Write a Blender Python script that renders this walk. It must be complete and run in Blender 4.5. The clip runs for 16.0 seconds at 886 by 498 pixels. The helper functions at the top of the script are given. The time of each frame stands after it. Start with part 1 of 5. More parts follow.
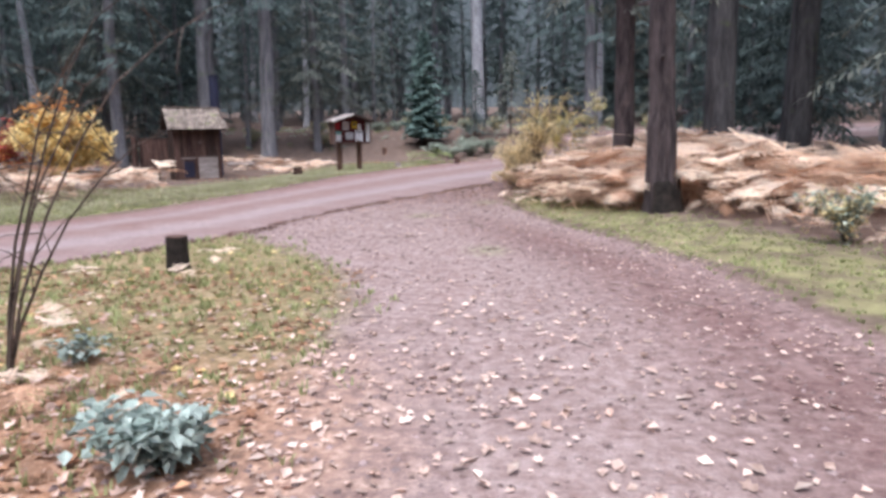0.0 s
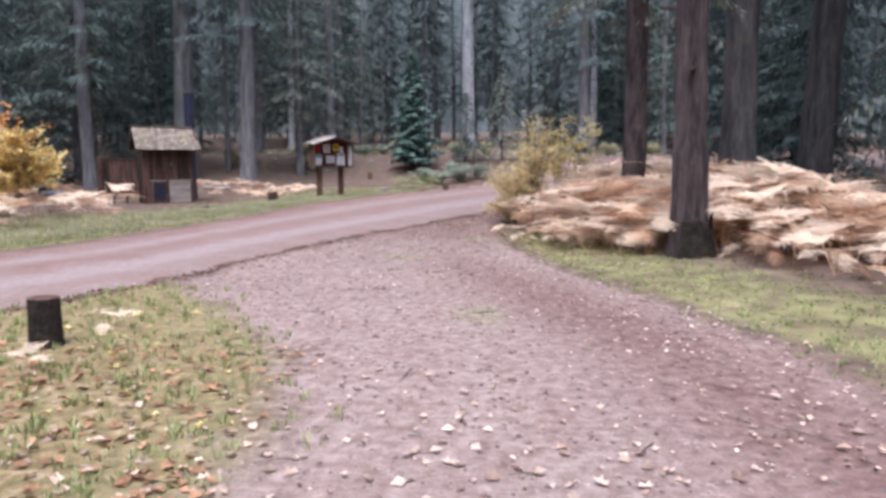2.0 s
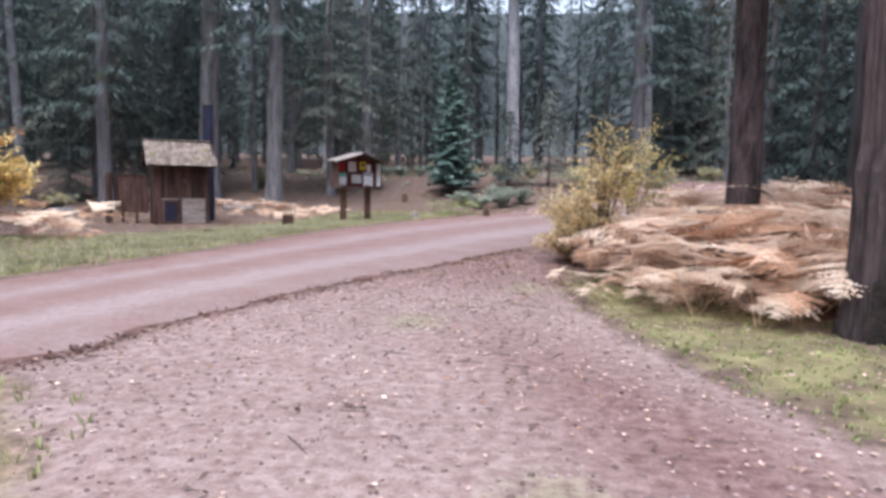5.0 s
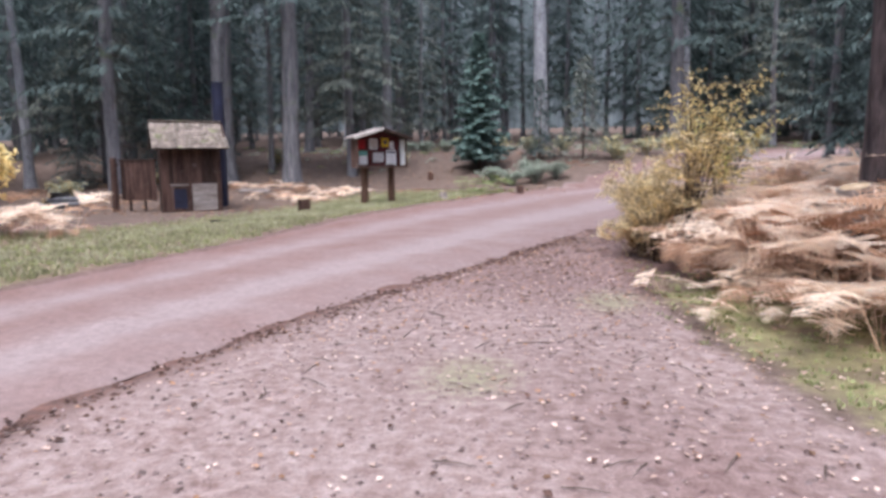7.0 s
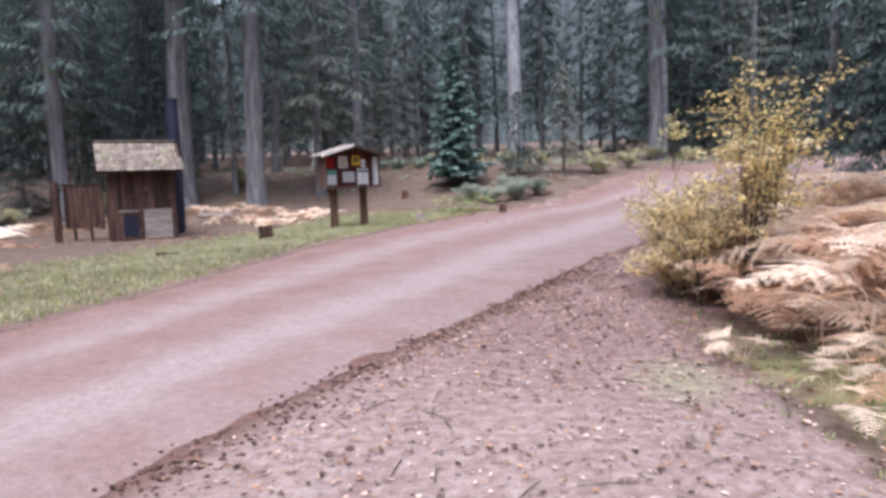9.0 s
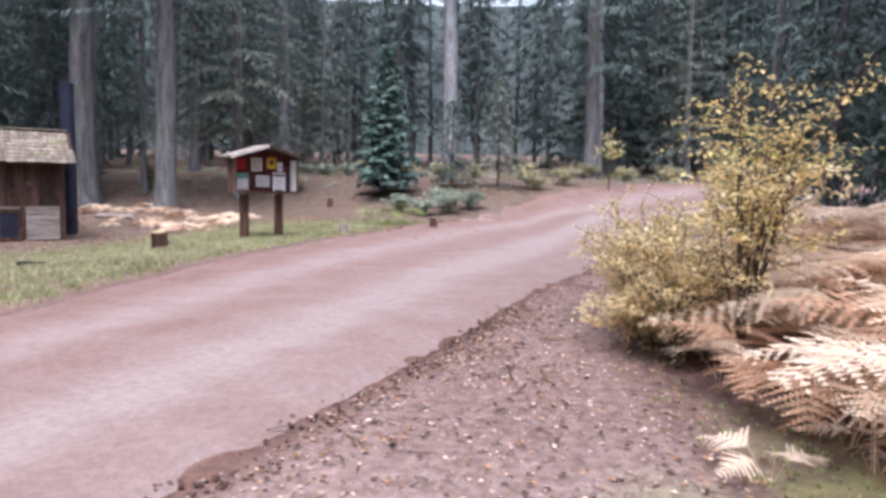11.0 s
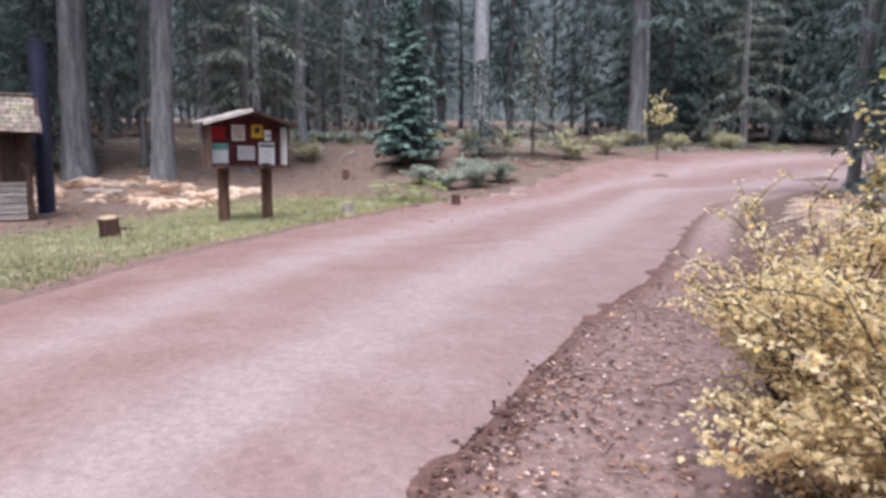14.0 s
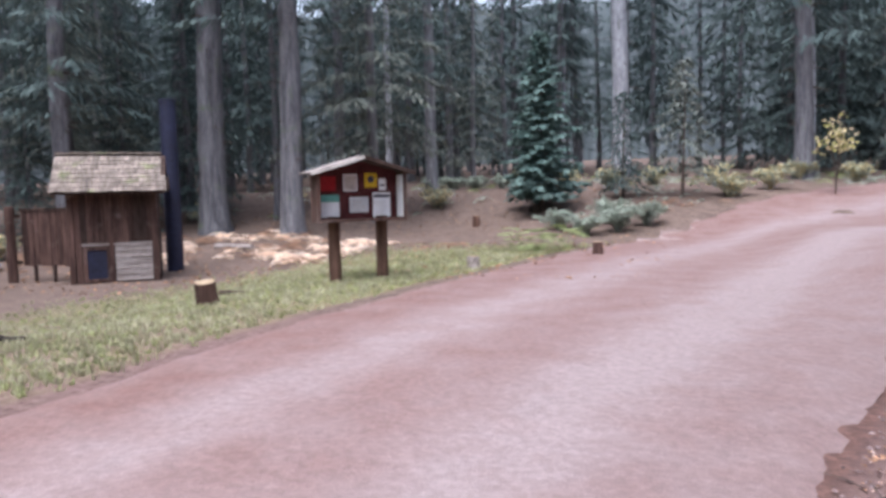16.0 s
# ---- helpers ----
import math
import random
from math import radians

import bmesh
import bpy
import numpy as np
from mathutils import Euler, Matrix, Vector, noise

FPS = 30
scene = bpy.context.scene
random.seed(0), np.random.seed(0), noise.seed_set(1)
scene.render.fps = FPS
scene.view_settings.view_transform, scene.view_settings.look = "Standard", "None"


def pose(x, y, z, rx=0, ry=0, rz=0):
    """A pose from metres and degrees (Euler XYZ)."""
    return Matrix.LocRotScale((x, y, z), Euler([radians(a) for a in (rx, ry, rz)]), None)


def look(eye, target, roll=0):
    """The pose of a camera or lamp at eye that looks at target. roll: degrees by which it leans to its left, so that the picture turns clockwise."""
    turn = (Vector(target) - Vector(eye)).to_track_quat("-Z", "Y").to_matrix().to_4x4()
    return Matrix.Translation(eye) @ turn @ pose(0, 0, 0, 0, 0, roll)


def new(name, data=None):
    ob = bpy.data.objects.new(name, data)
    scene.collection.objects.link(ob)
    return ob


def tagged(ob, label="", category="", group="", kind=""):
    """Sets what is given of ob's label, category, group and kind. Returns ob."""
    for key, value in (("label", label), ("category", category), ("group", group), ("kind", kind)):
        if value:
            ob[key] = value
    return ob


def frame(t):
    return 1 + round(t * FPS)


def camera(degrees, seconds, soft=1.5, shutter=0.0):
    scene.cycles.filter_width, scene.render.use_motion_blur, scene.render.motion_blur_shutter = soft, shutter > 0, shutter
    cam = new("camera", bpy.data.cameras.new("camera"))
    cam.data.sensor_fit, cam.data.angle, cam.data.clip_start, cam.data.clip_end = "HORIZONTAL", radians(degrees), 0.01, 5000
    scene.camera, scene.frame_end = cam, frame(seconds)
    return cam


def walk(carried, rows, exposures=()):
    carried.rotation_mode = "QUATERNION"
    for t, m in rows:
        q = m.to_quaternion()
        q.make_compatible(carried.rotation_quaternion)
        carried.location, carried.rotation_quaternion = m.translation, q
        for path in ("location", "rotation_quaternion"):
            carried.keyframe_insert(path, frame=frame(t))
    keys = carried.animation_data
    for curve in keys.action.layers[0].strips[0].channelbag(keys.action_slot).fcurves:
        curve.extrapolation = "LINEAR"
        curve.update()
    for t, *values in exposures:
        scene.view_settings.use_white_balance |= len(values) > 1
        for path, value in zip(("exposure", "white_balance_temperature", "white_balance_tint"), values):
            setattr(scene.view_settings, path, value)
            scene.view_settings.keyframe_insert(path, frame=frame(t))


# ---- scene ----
cam = camera(65.47, 16.0, soft=3.3)
PATH = [
    (0, (1.107, 0.322, 1.370), (0.950, 2.290, 1.049), -0.8),
    (0.5, (1.044, 0.850, 1.390), (0.871, 2.824, 1.118), -1.7),
    (1, (1.058, 1.405, 1.372), (0.816, 3.374, 1.124), 1.1),
    (1.5, (1.065, 1.933, 1.391), (0.815, 3.905, 1.175), 1.9),
    (2, (1.038, 2.410, 1.386), (0.913, 4.390, 1.134), 0.0),
    (2.5, (1.160, 3.026, 1.395), (1.008, 4.989, 1.044), -0.6),
    (3, (1.158, 3.629, 1.385), (1.144, 5.614, 1.138), 0.4),
    (3.5, (1.203, 4.169, 1.345), (1.028, 6.146, 1.096), -0.1),
    (6, (0.553, 7.063, 1.308), (0.289, 9.040, 1.158), 1.0),
    (6.5, (0.459, 7.586, 1.366), (0.145, 9.549, 1.146), -0.3),
    (7, (0.308, 8.138, 1.375), (-0.002, 10.097, 1.118), -0.6),
    (7.5, (0.239, 8.697, 1.375), (-0.148, 10.636, 1.073), 0.6),
    (8, (0.117, 9.179, 1.413), (-0.325, 11.119, 1.219), -1.3),
    (8.5, (-0.045, 9.665, 1.407), (-0.302, 11.637, 1.195), -0.4),
    (9, (-0.172, 10.135, 1.427), (-0.405, 12.110, 1.215), -1.7),
    (9.5, (-0.328, 10.609, 1.430), (-0.434, 12.596, 1.233), -1.3),
    (12, (-0.117, 12.896, 1.531), (-0.145, 14.887, 1.345), 1.3),
    (12.5, (-0.124, 13.455, 1.556), (-0.118, 15.440, 1.316), -0.3),
    (13, (-0.042, 14.048, 1.571), (-0.117, 16.023, 1.269), 0.1),
    (13.5, (-0.022, 14.705, 1.577), (-0.035, 16.689, 1.323), -0.7),
    (14, (0.031, 15.178, 1.574), (-0.096, 17.155, 1.293), 0.9),
    (14.5, (0.109, 15.650, 1.619), (-0.225, 17.599, 1.324), -1.4),
    (15, (0.051, 16.145, 1.629), (-0.250, 18.114, 1.456), -1.4),
    (15.5, (0.021, 16.688, 1.611), (-0.417, 18.636, 1.497), -1.2),
    (16, (-0.142, 17.362, 1.619), (-0.663, 19.286, 1.463), -1.3),
]
walk(cam, [(t, look(eye, target, roll)) for t, eye, target, roll in PATH], [(0, 1.22, 6100, 12), (6.5, 1.22, 6100, 12), (9.5, 1.34, 6100, 12), (12.5, 1.42, 6250, 12), (14.5, 1.34, 6150, 12), (16, 1.36, 6000, 12)])

# ---- world, sun, exposure ----
world = bpy.data.worlds.new("overcast_sky")
scene.world = world
world.use_nodes = True
wn = world.node_tree
sky = wn.nodes.new("ShaderNodeTexSky")
sky.sky_type = 'NISHITA'
sky.sun_disc = False
sky.sun_elevation = radians(67)
sky.sun_rotation = radians(191)
sky.air_density, sky.dust_density, sky.ozone_density = 1.0, 3.0, 1.0
veil = wn.nodes.new("ShaderNodeHueSaturation")  # thin cloud greys the sky
veil.inputs["Saturation"].default_value = 0.5
wn.links.new(sky.outputs[0], veil.inputs["Color"])
wn.links.new(veil.outputs[0], wn.nodes["Background"].inputs[0])
wn.nodes["Background"].inputs[1].default_value = 0.15
sun = new("sun", bpy.data.lights.new("sun", 'SUN'))
sun.data.energy = 1.2
sun.data.angle = radians(40)
sun.data.color = (1.0, 0.96, 0.92)
sun.matrix_world = look((0, 0, 40), (3, 16, 0))

# ---- materials ----
def mat(name, c1, c2, scale=4.0, rough=0.9, bump=0.4, stretch=(1, 1, 1), fine=8.0, vary=0.25, island=0.0, spec=0.2, metal=0.0,
        spots=None, trans=0.0):
    """Two-scale mottled surface: c1 to c2 by a broad noise, grained by a fine one, varied by object or by island."""
    m = bpy.data.materials.new(name)
    m.use_nodes = True
    t = m.node_tree
    N, L = t.nodes, t.links
    b = N["Principled BSDF"]
    co = N.new("ShaderNodeTexCoord")
    mp = N.new("ShaderNodeMapping")
    mp.inputs["Scale"].default_value = stretch
    L.new(co.outputs["Object"], mp.inputs[0])
    n1 = N.new("ShaderNodeTexNoise")
    n1.inputs["Scale"].default_value, n1.inputs["Detail"].default_value = scale, 6
    n1.inputs["Roughness"].default_value = 0.65
    L.new(mp.outputs[0], n1.inputs[0])
    ramp = N.new("ShaderNodeValToRGB")
    ramp.color_ramp.elements[0].position, ramp.color_ramp.elements[1].position = 0.34, 0.66
    ramp.color_ramp.elements[0].color, ramp.color_ramp.elements[1].color = (*c1, 1), (*c2, 1)
    L.new(n1.outputs[0], ramp.inputs[0])
    n2 = N.new("ShaderNodeTexNoise")
    n2.inputs["Scale"].default_value, n2.inputs["Detail"].default_value = scale * fine, 4
    L.new(mp.outputs[0], n2.inputs[0])
    mx = N.new("ShaderNodeMixRGB")
    mx.blend_type = 'OVERLAY'
    mx.inputs[0].default_value = 0.55
    L.new(ramp.outputs[0], mx.inputs[1])
    L.new(n2.outputs[0], mx.inputs[2])
    out = mx.outputs[0]
    if spots:
        n3 = N.new("ShaderNodeTexNoise")
        n3.inputs["Scale"].default_value, n3.inputs["Detail"].default_value = spots[1], 5
        L.new(co.outputs["Object"], n3.inputs[0])
        r3 = N.new("ShaderNodeValToRGB")
        r3.color_ramp.elements[0].position, r3.color_ramp.elements[1].position = spots[2], spots[2] + 0.12
        L.new(n3.outputs[0], r3.inputs[0])
        m3 = N.new("ShaderNodeMixRGB")
        L.new(r3.outputs[0], m3.inputs[0])
        L.new(out, m3.inputs[1])
        m3.inputs[2].default_value = (*spots[0], 1)
        out = m3.outputs[0]
    hsv = N.new("ShaderNodeHueSaturation")
    L.new(out, hsv.inputs["Color"])
    if island > 0:
        src = N.new("ShaderNodeNewGeometry").outputs["Random Per Island"]
        amount = island
    else:
        src = N.new("ShaderNodeObjectInfo").outputs["Random"]
        amount = vary
    mr = N.new("ShaderNodeMapRange")
    mr.inputs["To Min"].default_value, mr.inputs["To Max"].default_value = 1 - amount, 1 + amount
    L.new(src, mr.inputs["Value"])
    L.new(mr.outputs[0], hsv.inputs["Value"])
    L.new(hsv.outputs[0], b.inputs["Base Color"])
    b.inputs["Roughness"].default_value, b.inputs["Metallic"].default_value = rough, metal
    b.inputs["Specular IOR Level"].default_value = spec
    if trans > 0:
        tr = N.new("ShaderNodeBsdfTranslucent")
        L.new(hsv.outputs[0], tr.inputs[0])
        ms = N.new("ShaderNodeMixShader")
        ms.inputs[0].default_value = trans
        L.new(b.outputs[0], ms.inputs[1])
        L.new(tr.outputs[0], ms.inputs[2])
        L.new(ms.outputs[0], N["Material Output"].inputs[0])
    if bump > 0:
        bp = N.new("ShaderNodeBump")
        bp.inputs["Strength"].default_value, bp.inputs["Distance"].default_value = bump, 0.03
        L.new(n2.outputs[0], bp.inputs["Height"])
        L.new(bp.outputs[0], b.inputs["Normal"])
    return m


BARK = mat("grey_fir_bark", (0.10, 0.098, 0.112), (0.25, 0.245, 0.265), 3.0, stretch=(2.2, 2.2, 0.35), fine=5, bump=1.0, spots=((0.16, 0.19, 0.13), 1.6, 0.58))
BARK_DARK = mat("dark_fir_bark", (0.035, 0.034, 0.038), (0.115, 0.112, 0.118), 3.0, stretch=(2.2, 2.2, 0.35), fine=5, bump=1.0, spots=((0.10, 0.12, 0.07), 1.6, 0.60))
BARK_RED = mat("reddish_pine_bark", (0.022, 0.018, 0.021), (0.118, 0.093, 0.096), 3.4, stretch=(2.4, 2.4, 0.4), fine=5, bump=1.0, spots=((0.12, 0.095, 0.09), 2.5, 0.62))
BARK_PALE = mat("pale_lichen_bark", (0.20, 0.20, 0.225), (0.42, 0.42, 0.455), 2.6, stretch=(2.2, 2.2, 0.4), fine=5, bump=0.8, spots=((0.12, 0.12, 0.11), 3.0, 0.6))
CHAR = mat("charred_wood", (0.012, 0.010, 0.010), (0.04, 0.032, 0.028), 6, fine=5, bump=0.8)
TWIG = mat("twig_bark", (0.06, 0.045, 0.038), (0.14, 0.11, 0.095), 8, bump=0.3)
NEEDLE = mat("fir_needles", (0.066, 0.096, 0.096), (0.130, 0.172, 0.166), 0.9, rough=0.7, bump=0, island=0.3, trans=0.25)
NEEDLE_DRY = mat("lichen_hung_needles", (0.105, 0.125, 0.112), (0.22, 0.235, 0.205), 0.9, rough=0.8, bump=0, island=0.3, trans=0.2)
NEEDLE_BLUE = mat("spruce_needles", (0.075, 0.135, 0.125), (0.18, 0.255, 0.235), 1.5, rough=0.6, bump=0, island=0.4, trans=0.2)
FERN = mat("dead_bracken", (0.80, 0.60, 0.46), (0.94, 0.82, 0.71), 1.2, rough=0.85, bump=0, vary=0.22, trans=0.4)
FERN_DARK = mat("old_brown_bracken", (0.34, 0.19, 0.125), (0.56, 0.36, 0.25), 1.2, rough=0.85, bump=0, vary=0.3, trans=0.2)
FERN_GREEN = mat("green_fern", (0.17, 0.23, 0.09), (0.36, 0.40, 0.20), 1.2, rough=0.8, bump=0, vary=0.25, trans=0.3)
LEAF_YELLOW = mat("yellow_leaf", (0.70, 0.53, 0.21), (0.88, 0.75, 0.42), 1.4, rough=0.6, bump=0, island=0.3, trans=0.45)
LEAF_OLIVE = mat("olive_yellow_leaf", (0.64, 0.53, 0.28), (0.85, 0.75, 0.49), 1.4, rough=0.7, bump=0, island=0.4, trans=0.35)
LEAF_STRAW = mat("straw_yellow_leaf", (0.80, 0.66, 0.40), (0.94, 0.85, 0.62), 1.4, rough=0.7, bump=0, island=0.25, trans=0.52)
LEAF_LIME = mat("yellow_green_leaf", (0.48, 0.50, 0.16), (0.72, 0.70, 0.32), 1.4, rough=0.6, bump=0, island=0.3, trans=0.4)
LEAF_ORANGE = mat("orange_leaf", (0.60, 0.24, 0.08), (0.76, 0.46, 0.18), 1.6, rough=0.6, bump=0, island=0.35, trans=0.35)
LEAF_RED = mat("red_leaf", (0.30, 0.05, 0.05), (0.45, 0.12, 0.10), 1.6, rough=0.6, bump=0, island=0.35, trans=0.3)
LEAF_SAGE = mat("sage_green_leaf", (0.25, 0.30, 0.24), (0.50, 0.55, 0.48), 2.0, rough=0.55, bump=0, island=0.35, trans=0.2)
LEAF_BLUE = mat("blue_green_leaf", (0.20, 0.27, 0.24), (0.42, 0.48, 0.45), 3.0, rough=0.45, bump=0, island=0.3, trans=0.15)
LITTER = mat("fallen_leaf", (0.40, 0.26, 0.21), (0.68, 0.53, 0.47), 2.5, rough=0.7, bump=0, island=0.45, trans=0.1)
LITTER_BROWN = mat("brown_fallen_leaf", (0.22, 0.115, 0.07), (0.46, 0.27, 0.17), 2.5, rough=0.75, bump=0, island=0.45, trans=0.1)
GRASS = mat("autumn_grass", (0.26, 0.29, 0.13), (0.43, 0.46, 0.24), 0.7, rough=0.8, bump=0, island=0.25, trans=0.3)
GRASS_DRY = mat("straw_grass", (0.32, 0.315, 0.20), (0.51, 0.49, 0.35), 0.7, rough=0.85, bump=0, island=0.3, trans=0.3)
PEBBLE = mat("cinder_pebble", (0.13, 0.085, 0.08), (0.34, 0.26, 0.26), 6, bump=0.3, island=0.4)
CLOD = mat("dark_soil_clod", (0.05, 0.028, 0.024), (0.16, 0.095, 0.08), 8, bump=0.5, island=0.35)
BOARD = mat("weathered_brown_board", (0.042, 0.024, 0.021), (0.135, 0.080, 0.068), 3.0, stretch=(3, 3, 0.3), fine=6, bump=0.5, vary=0.35, spots=((0.16, 0.115, 0.105), 2.2, 0.60))
BOARD_DARK = mat("dark_brown_board", (0.028, 0.018, 0.016), (0.085, 0.055, 0.047), 3.0, stretch=(3, 3, 0.4), fine=6, bump=0.4, vary=0.25)
BOARD_GREY = mat("grey_board", (0.20, 0.165, 0.155), (0.42, 0.37, 0.36), 3.0, stretch=(0.5, 3, 3), fine=6, bump=0.4, vary=0.2)
SHINGLE = mat("weathered_cedar_shingle", (0.13, 0.105, 0.09), (0.32, 0.265, 0.235), 5.0, stretch=(3, 0.6, 1), fine=5, bump=0.5, vary=0.3, spots=((0.24, 0.25, 0.14), 2.0, 0.60))
ENDGRAIN = mat("cut_wood_end", (0.38, 0.27, 0.17), (0.58, 0.45, 0.32), 9, fine=4, bump=0.2)
POST = mat("brown_round_post", (0.075, 0.040, 0.030), (0.19, 0.11, 0.085), 3.0, stretch=(3, 3, 0.4), fine=6, bump=0.5)
PIPE = mat("black_painted_steel", (0.010, 0.011, 0.028), (0.018, 0.021, 0.052), 2.0, rough=0.55, bump=0.05, spec=0.4)
MAROON = mat("maroon_backboard", (0.045, 0.012, 0.014), (0.085, 0.028, 0.028), 3, bump=0.15)
PALE_TRIM = mat("pale_barge_trim", (0.48, 0.43, 0.41), (0.74, 0.70, 0.68), 4, bump=0.2)
PAPER = mat("white_paper", (0.66, 0.68, 0.72), (0.82, 0.84, 0.86), 3, bump=0.05, rough=0.6)
PAPER_GREY = mat("grey_printed_paper", (0.30, 0.27, 0.26), (0.52, 0.47, 0.45), 9, bump=0.05, rough=0.6)
RED = mat("red_notice", (0.36, 0.012, 0.020), (0.46, 0.03, 0.035), 3, bump=0.05, rough=0.6)
YELLOW = mat("yellow_notice", (0.72, 0.46, 0.02), (0.82, 0.58, 0.05), 3, bump=0.05, rough=0.6)
TEAL = mat("teal_print", (0.10, 0.30, 0.27), (0.16, 0.38, 0.34), 4, bump=0.05, rough=0.6)
INK = mat("dark_ink", (0.03, 0.03, 0.05), (0.07, 0.07, 0.10), 4, bump=0, rough=0.6)


def ground_material():
    """Earth whose cover follows the painted-on plan: gravel, moss and grass, leaf mould, forest duff."""
    m = bpy.data.materials.new("ground_cover")
    m.use_nodes = True
    N, L = m.node_tree.nodes, m.node_tree.links
    b = N["Principled BSDF"]
    b.inputs["Roughness"].default_value = 0.95
    b.inputs["Specular IOR Level"].default_value = 0.15
    co = N.new("ShaderNodeTexCoord").outputs["Object"]

    def nz(s, d=6, r=0.6):
        n = N.new("ShaderNodeTexNoise")
        n.inputs["Scale"].default_value, n.inputs["Detail"].default_value, n.inputs["Roughness"].default_value = s, d, r
        L.new(co, n.inputs[0])
        return n.outputs[0]

    def rp(src, stops):
        r = N.new("ShaderNodeValToRGB")
        while len(r.color_ramp.elements) < len(stops):
            r.color_ramp.elements.new(0.5)
        for e, (p, c) in zip(r.color_ramp.elements, stops):
            e.position, e.color = p, (*c, 1)
        L.new(src, r.inputs[0])
        return r.outputs[0]

    def mixc(f, a, c, mode='MIX'):
        x = N.new("ShaderNodeMixRGB")
        x.blend_type = mode
        if isinstance(f, float):
            x.inputs[0].default_value = f
        else:
            L.new(f, x.inputs[0])
        L.new(a, x.inputs[1])
        L.new(c, x.inputs[2])
        return x.outputs[0]

    def edge(attr, n, soft=0.22):
        a = N.new("ShaderNodeAttribute")
        a.attribute_name = attr
        s = N.new("ShaderNodeMath")
        s.operation = 'ADD'
        L.new(a.outputs["Fac"], s.inputs[0])
        L.new(n, s.inputs[1])
        r = N.new("ShaderNodeMapRange")
        r.inputs["From Min"].default_value, r.inputs["From Max"].default_value = 1.0 - soft, 1.0 + soft
        L.new(s.outputs[0], r.inputs["Value"])
        return r.outputs[0]

    big, mid, fin, tiny = nz(0.45), nz(2.4), nz(11), nz(55, 3)
    duff = mixc(0.4, rp(mid, [(0.3, (0.09, 0.062, 0.052)), (0.7, (0.215, 0.152, 0.130))]), rp(fin, [(0.35, (0.06, 0.045, 0.038)), (0.65, (0.27, 0.205, 0.175))]))
    gravel = rp(mid, [(0.28, (0.205, 0.130, 0.122)), (0.5, (0.295, 0.215, 0.208)), (0.72, (0.37, 0.29, 0.285))])
    gravel = mixc(0.55, gravel, rp(fin, [(0.35, (0.17, 0.11, 0.10)), (0.65, (0.43, 0.345, 0.335))]))
    grass = rp(mid, [(0.28, (0.165, 0.118, 0.072)), (0.5, (0.205, 0.192, 0.105)), (0.74, (0.29, 0.285, 0.175))])
    grass = mixc(0.4, grass, rp(fin, [(0.35, (0.13, 0.09, 0.05)), (0.65, (0.33, 0.315, 0.13))]))
    moss = rp(mid, [(0.3, (0.155, 0.125, 0.075)), (0.7, (0.315, 0.30, 0.155))])
    leaf = rp(fin, [(0.32, (0.13, 0.07, 0.045)), (0.52, (0.36, 0.21, 0.14)), (0.7, (0.58, 0.42, 0.34))])
    col = mixc(edge("grass", mid), duff, grass)
    col = mixc(edge("gravel", mid), col, gravel)
    col = mixc(edge("wheel", mid, 0.35), col, rp(fin, [(0.33, (0.125, 0.072, 0.068)), (0.67, (0.265, 0.175, 0.168))]))
    col = mixc(edge("moss", mid), col, moss)
    col = mixc(edge("patch", fin, 0.3), col, rp(fin, [(0.3, (0.19, 0.165, 0.12)), (0.7, (0.36, 0.335, 0.23))]))
    col = mixc(edge("leaf", fin, 0.3), col, leaf)
    col = mixc(edge("soil", fin, 0.3), col, rp(fin, [(0.35, (0.075, 0.042, 0.036)), (0.65, (0.20, 0.115, 0.098))]))
    col = mixc(0.4, col, rp(tiny, [(0.3, (0.28, 0.28, 0.28)), (0.7, (0.72, 0.72, 0.72))]), 'OVERLAY')
    col = mixc(0.25, col, rp(big, [(0.3, (0.35, 0.35, 0.35)), (0.7, (0.65, 0.65, 0.65))]), 'OVERLAY')
    L.new(col, b.inputs["Base Color"])
    bp = N.new("ShaderNodeBump")
    bp.inputs["Strength"].default_value, bp.inputs["Distance"].default_value = 0.8, 0.03
    L.new(fin, bp.inputs["Height"])
    bp2 = N.new("ShaderNodeBump")
    bp2.inputs["Strength"].default_value, bp2.inputs["Distance"].default_value = 0.5, 0.01
    L.new(tiny, bp2.inputs["Height"])
    L.new(bp.outputs[0], bp2.inputs["Normal"])
    L.new(bp2.outputs[0], b.inputs["Normal"])
    return m


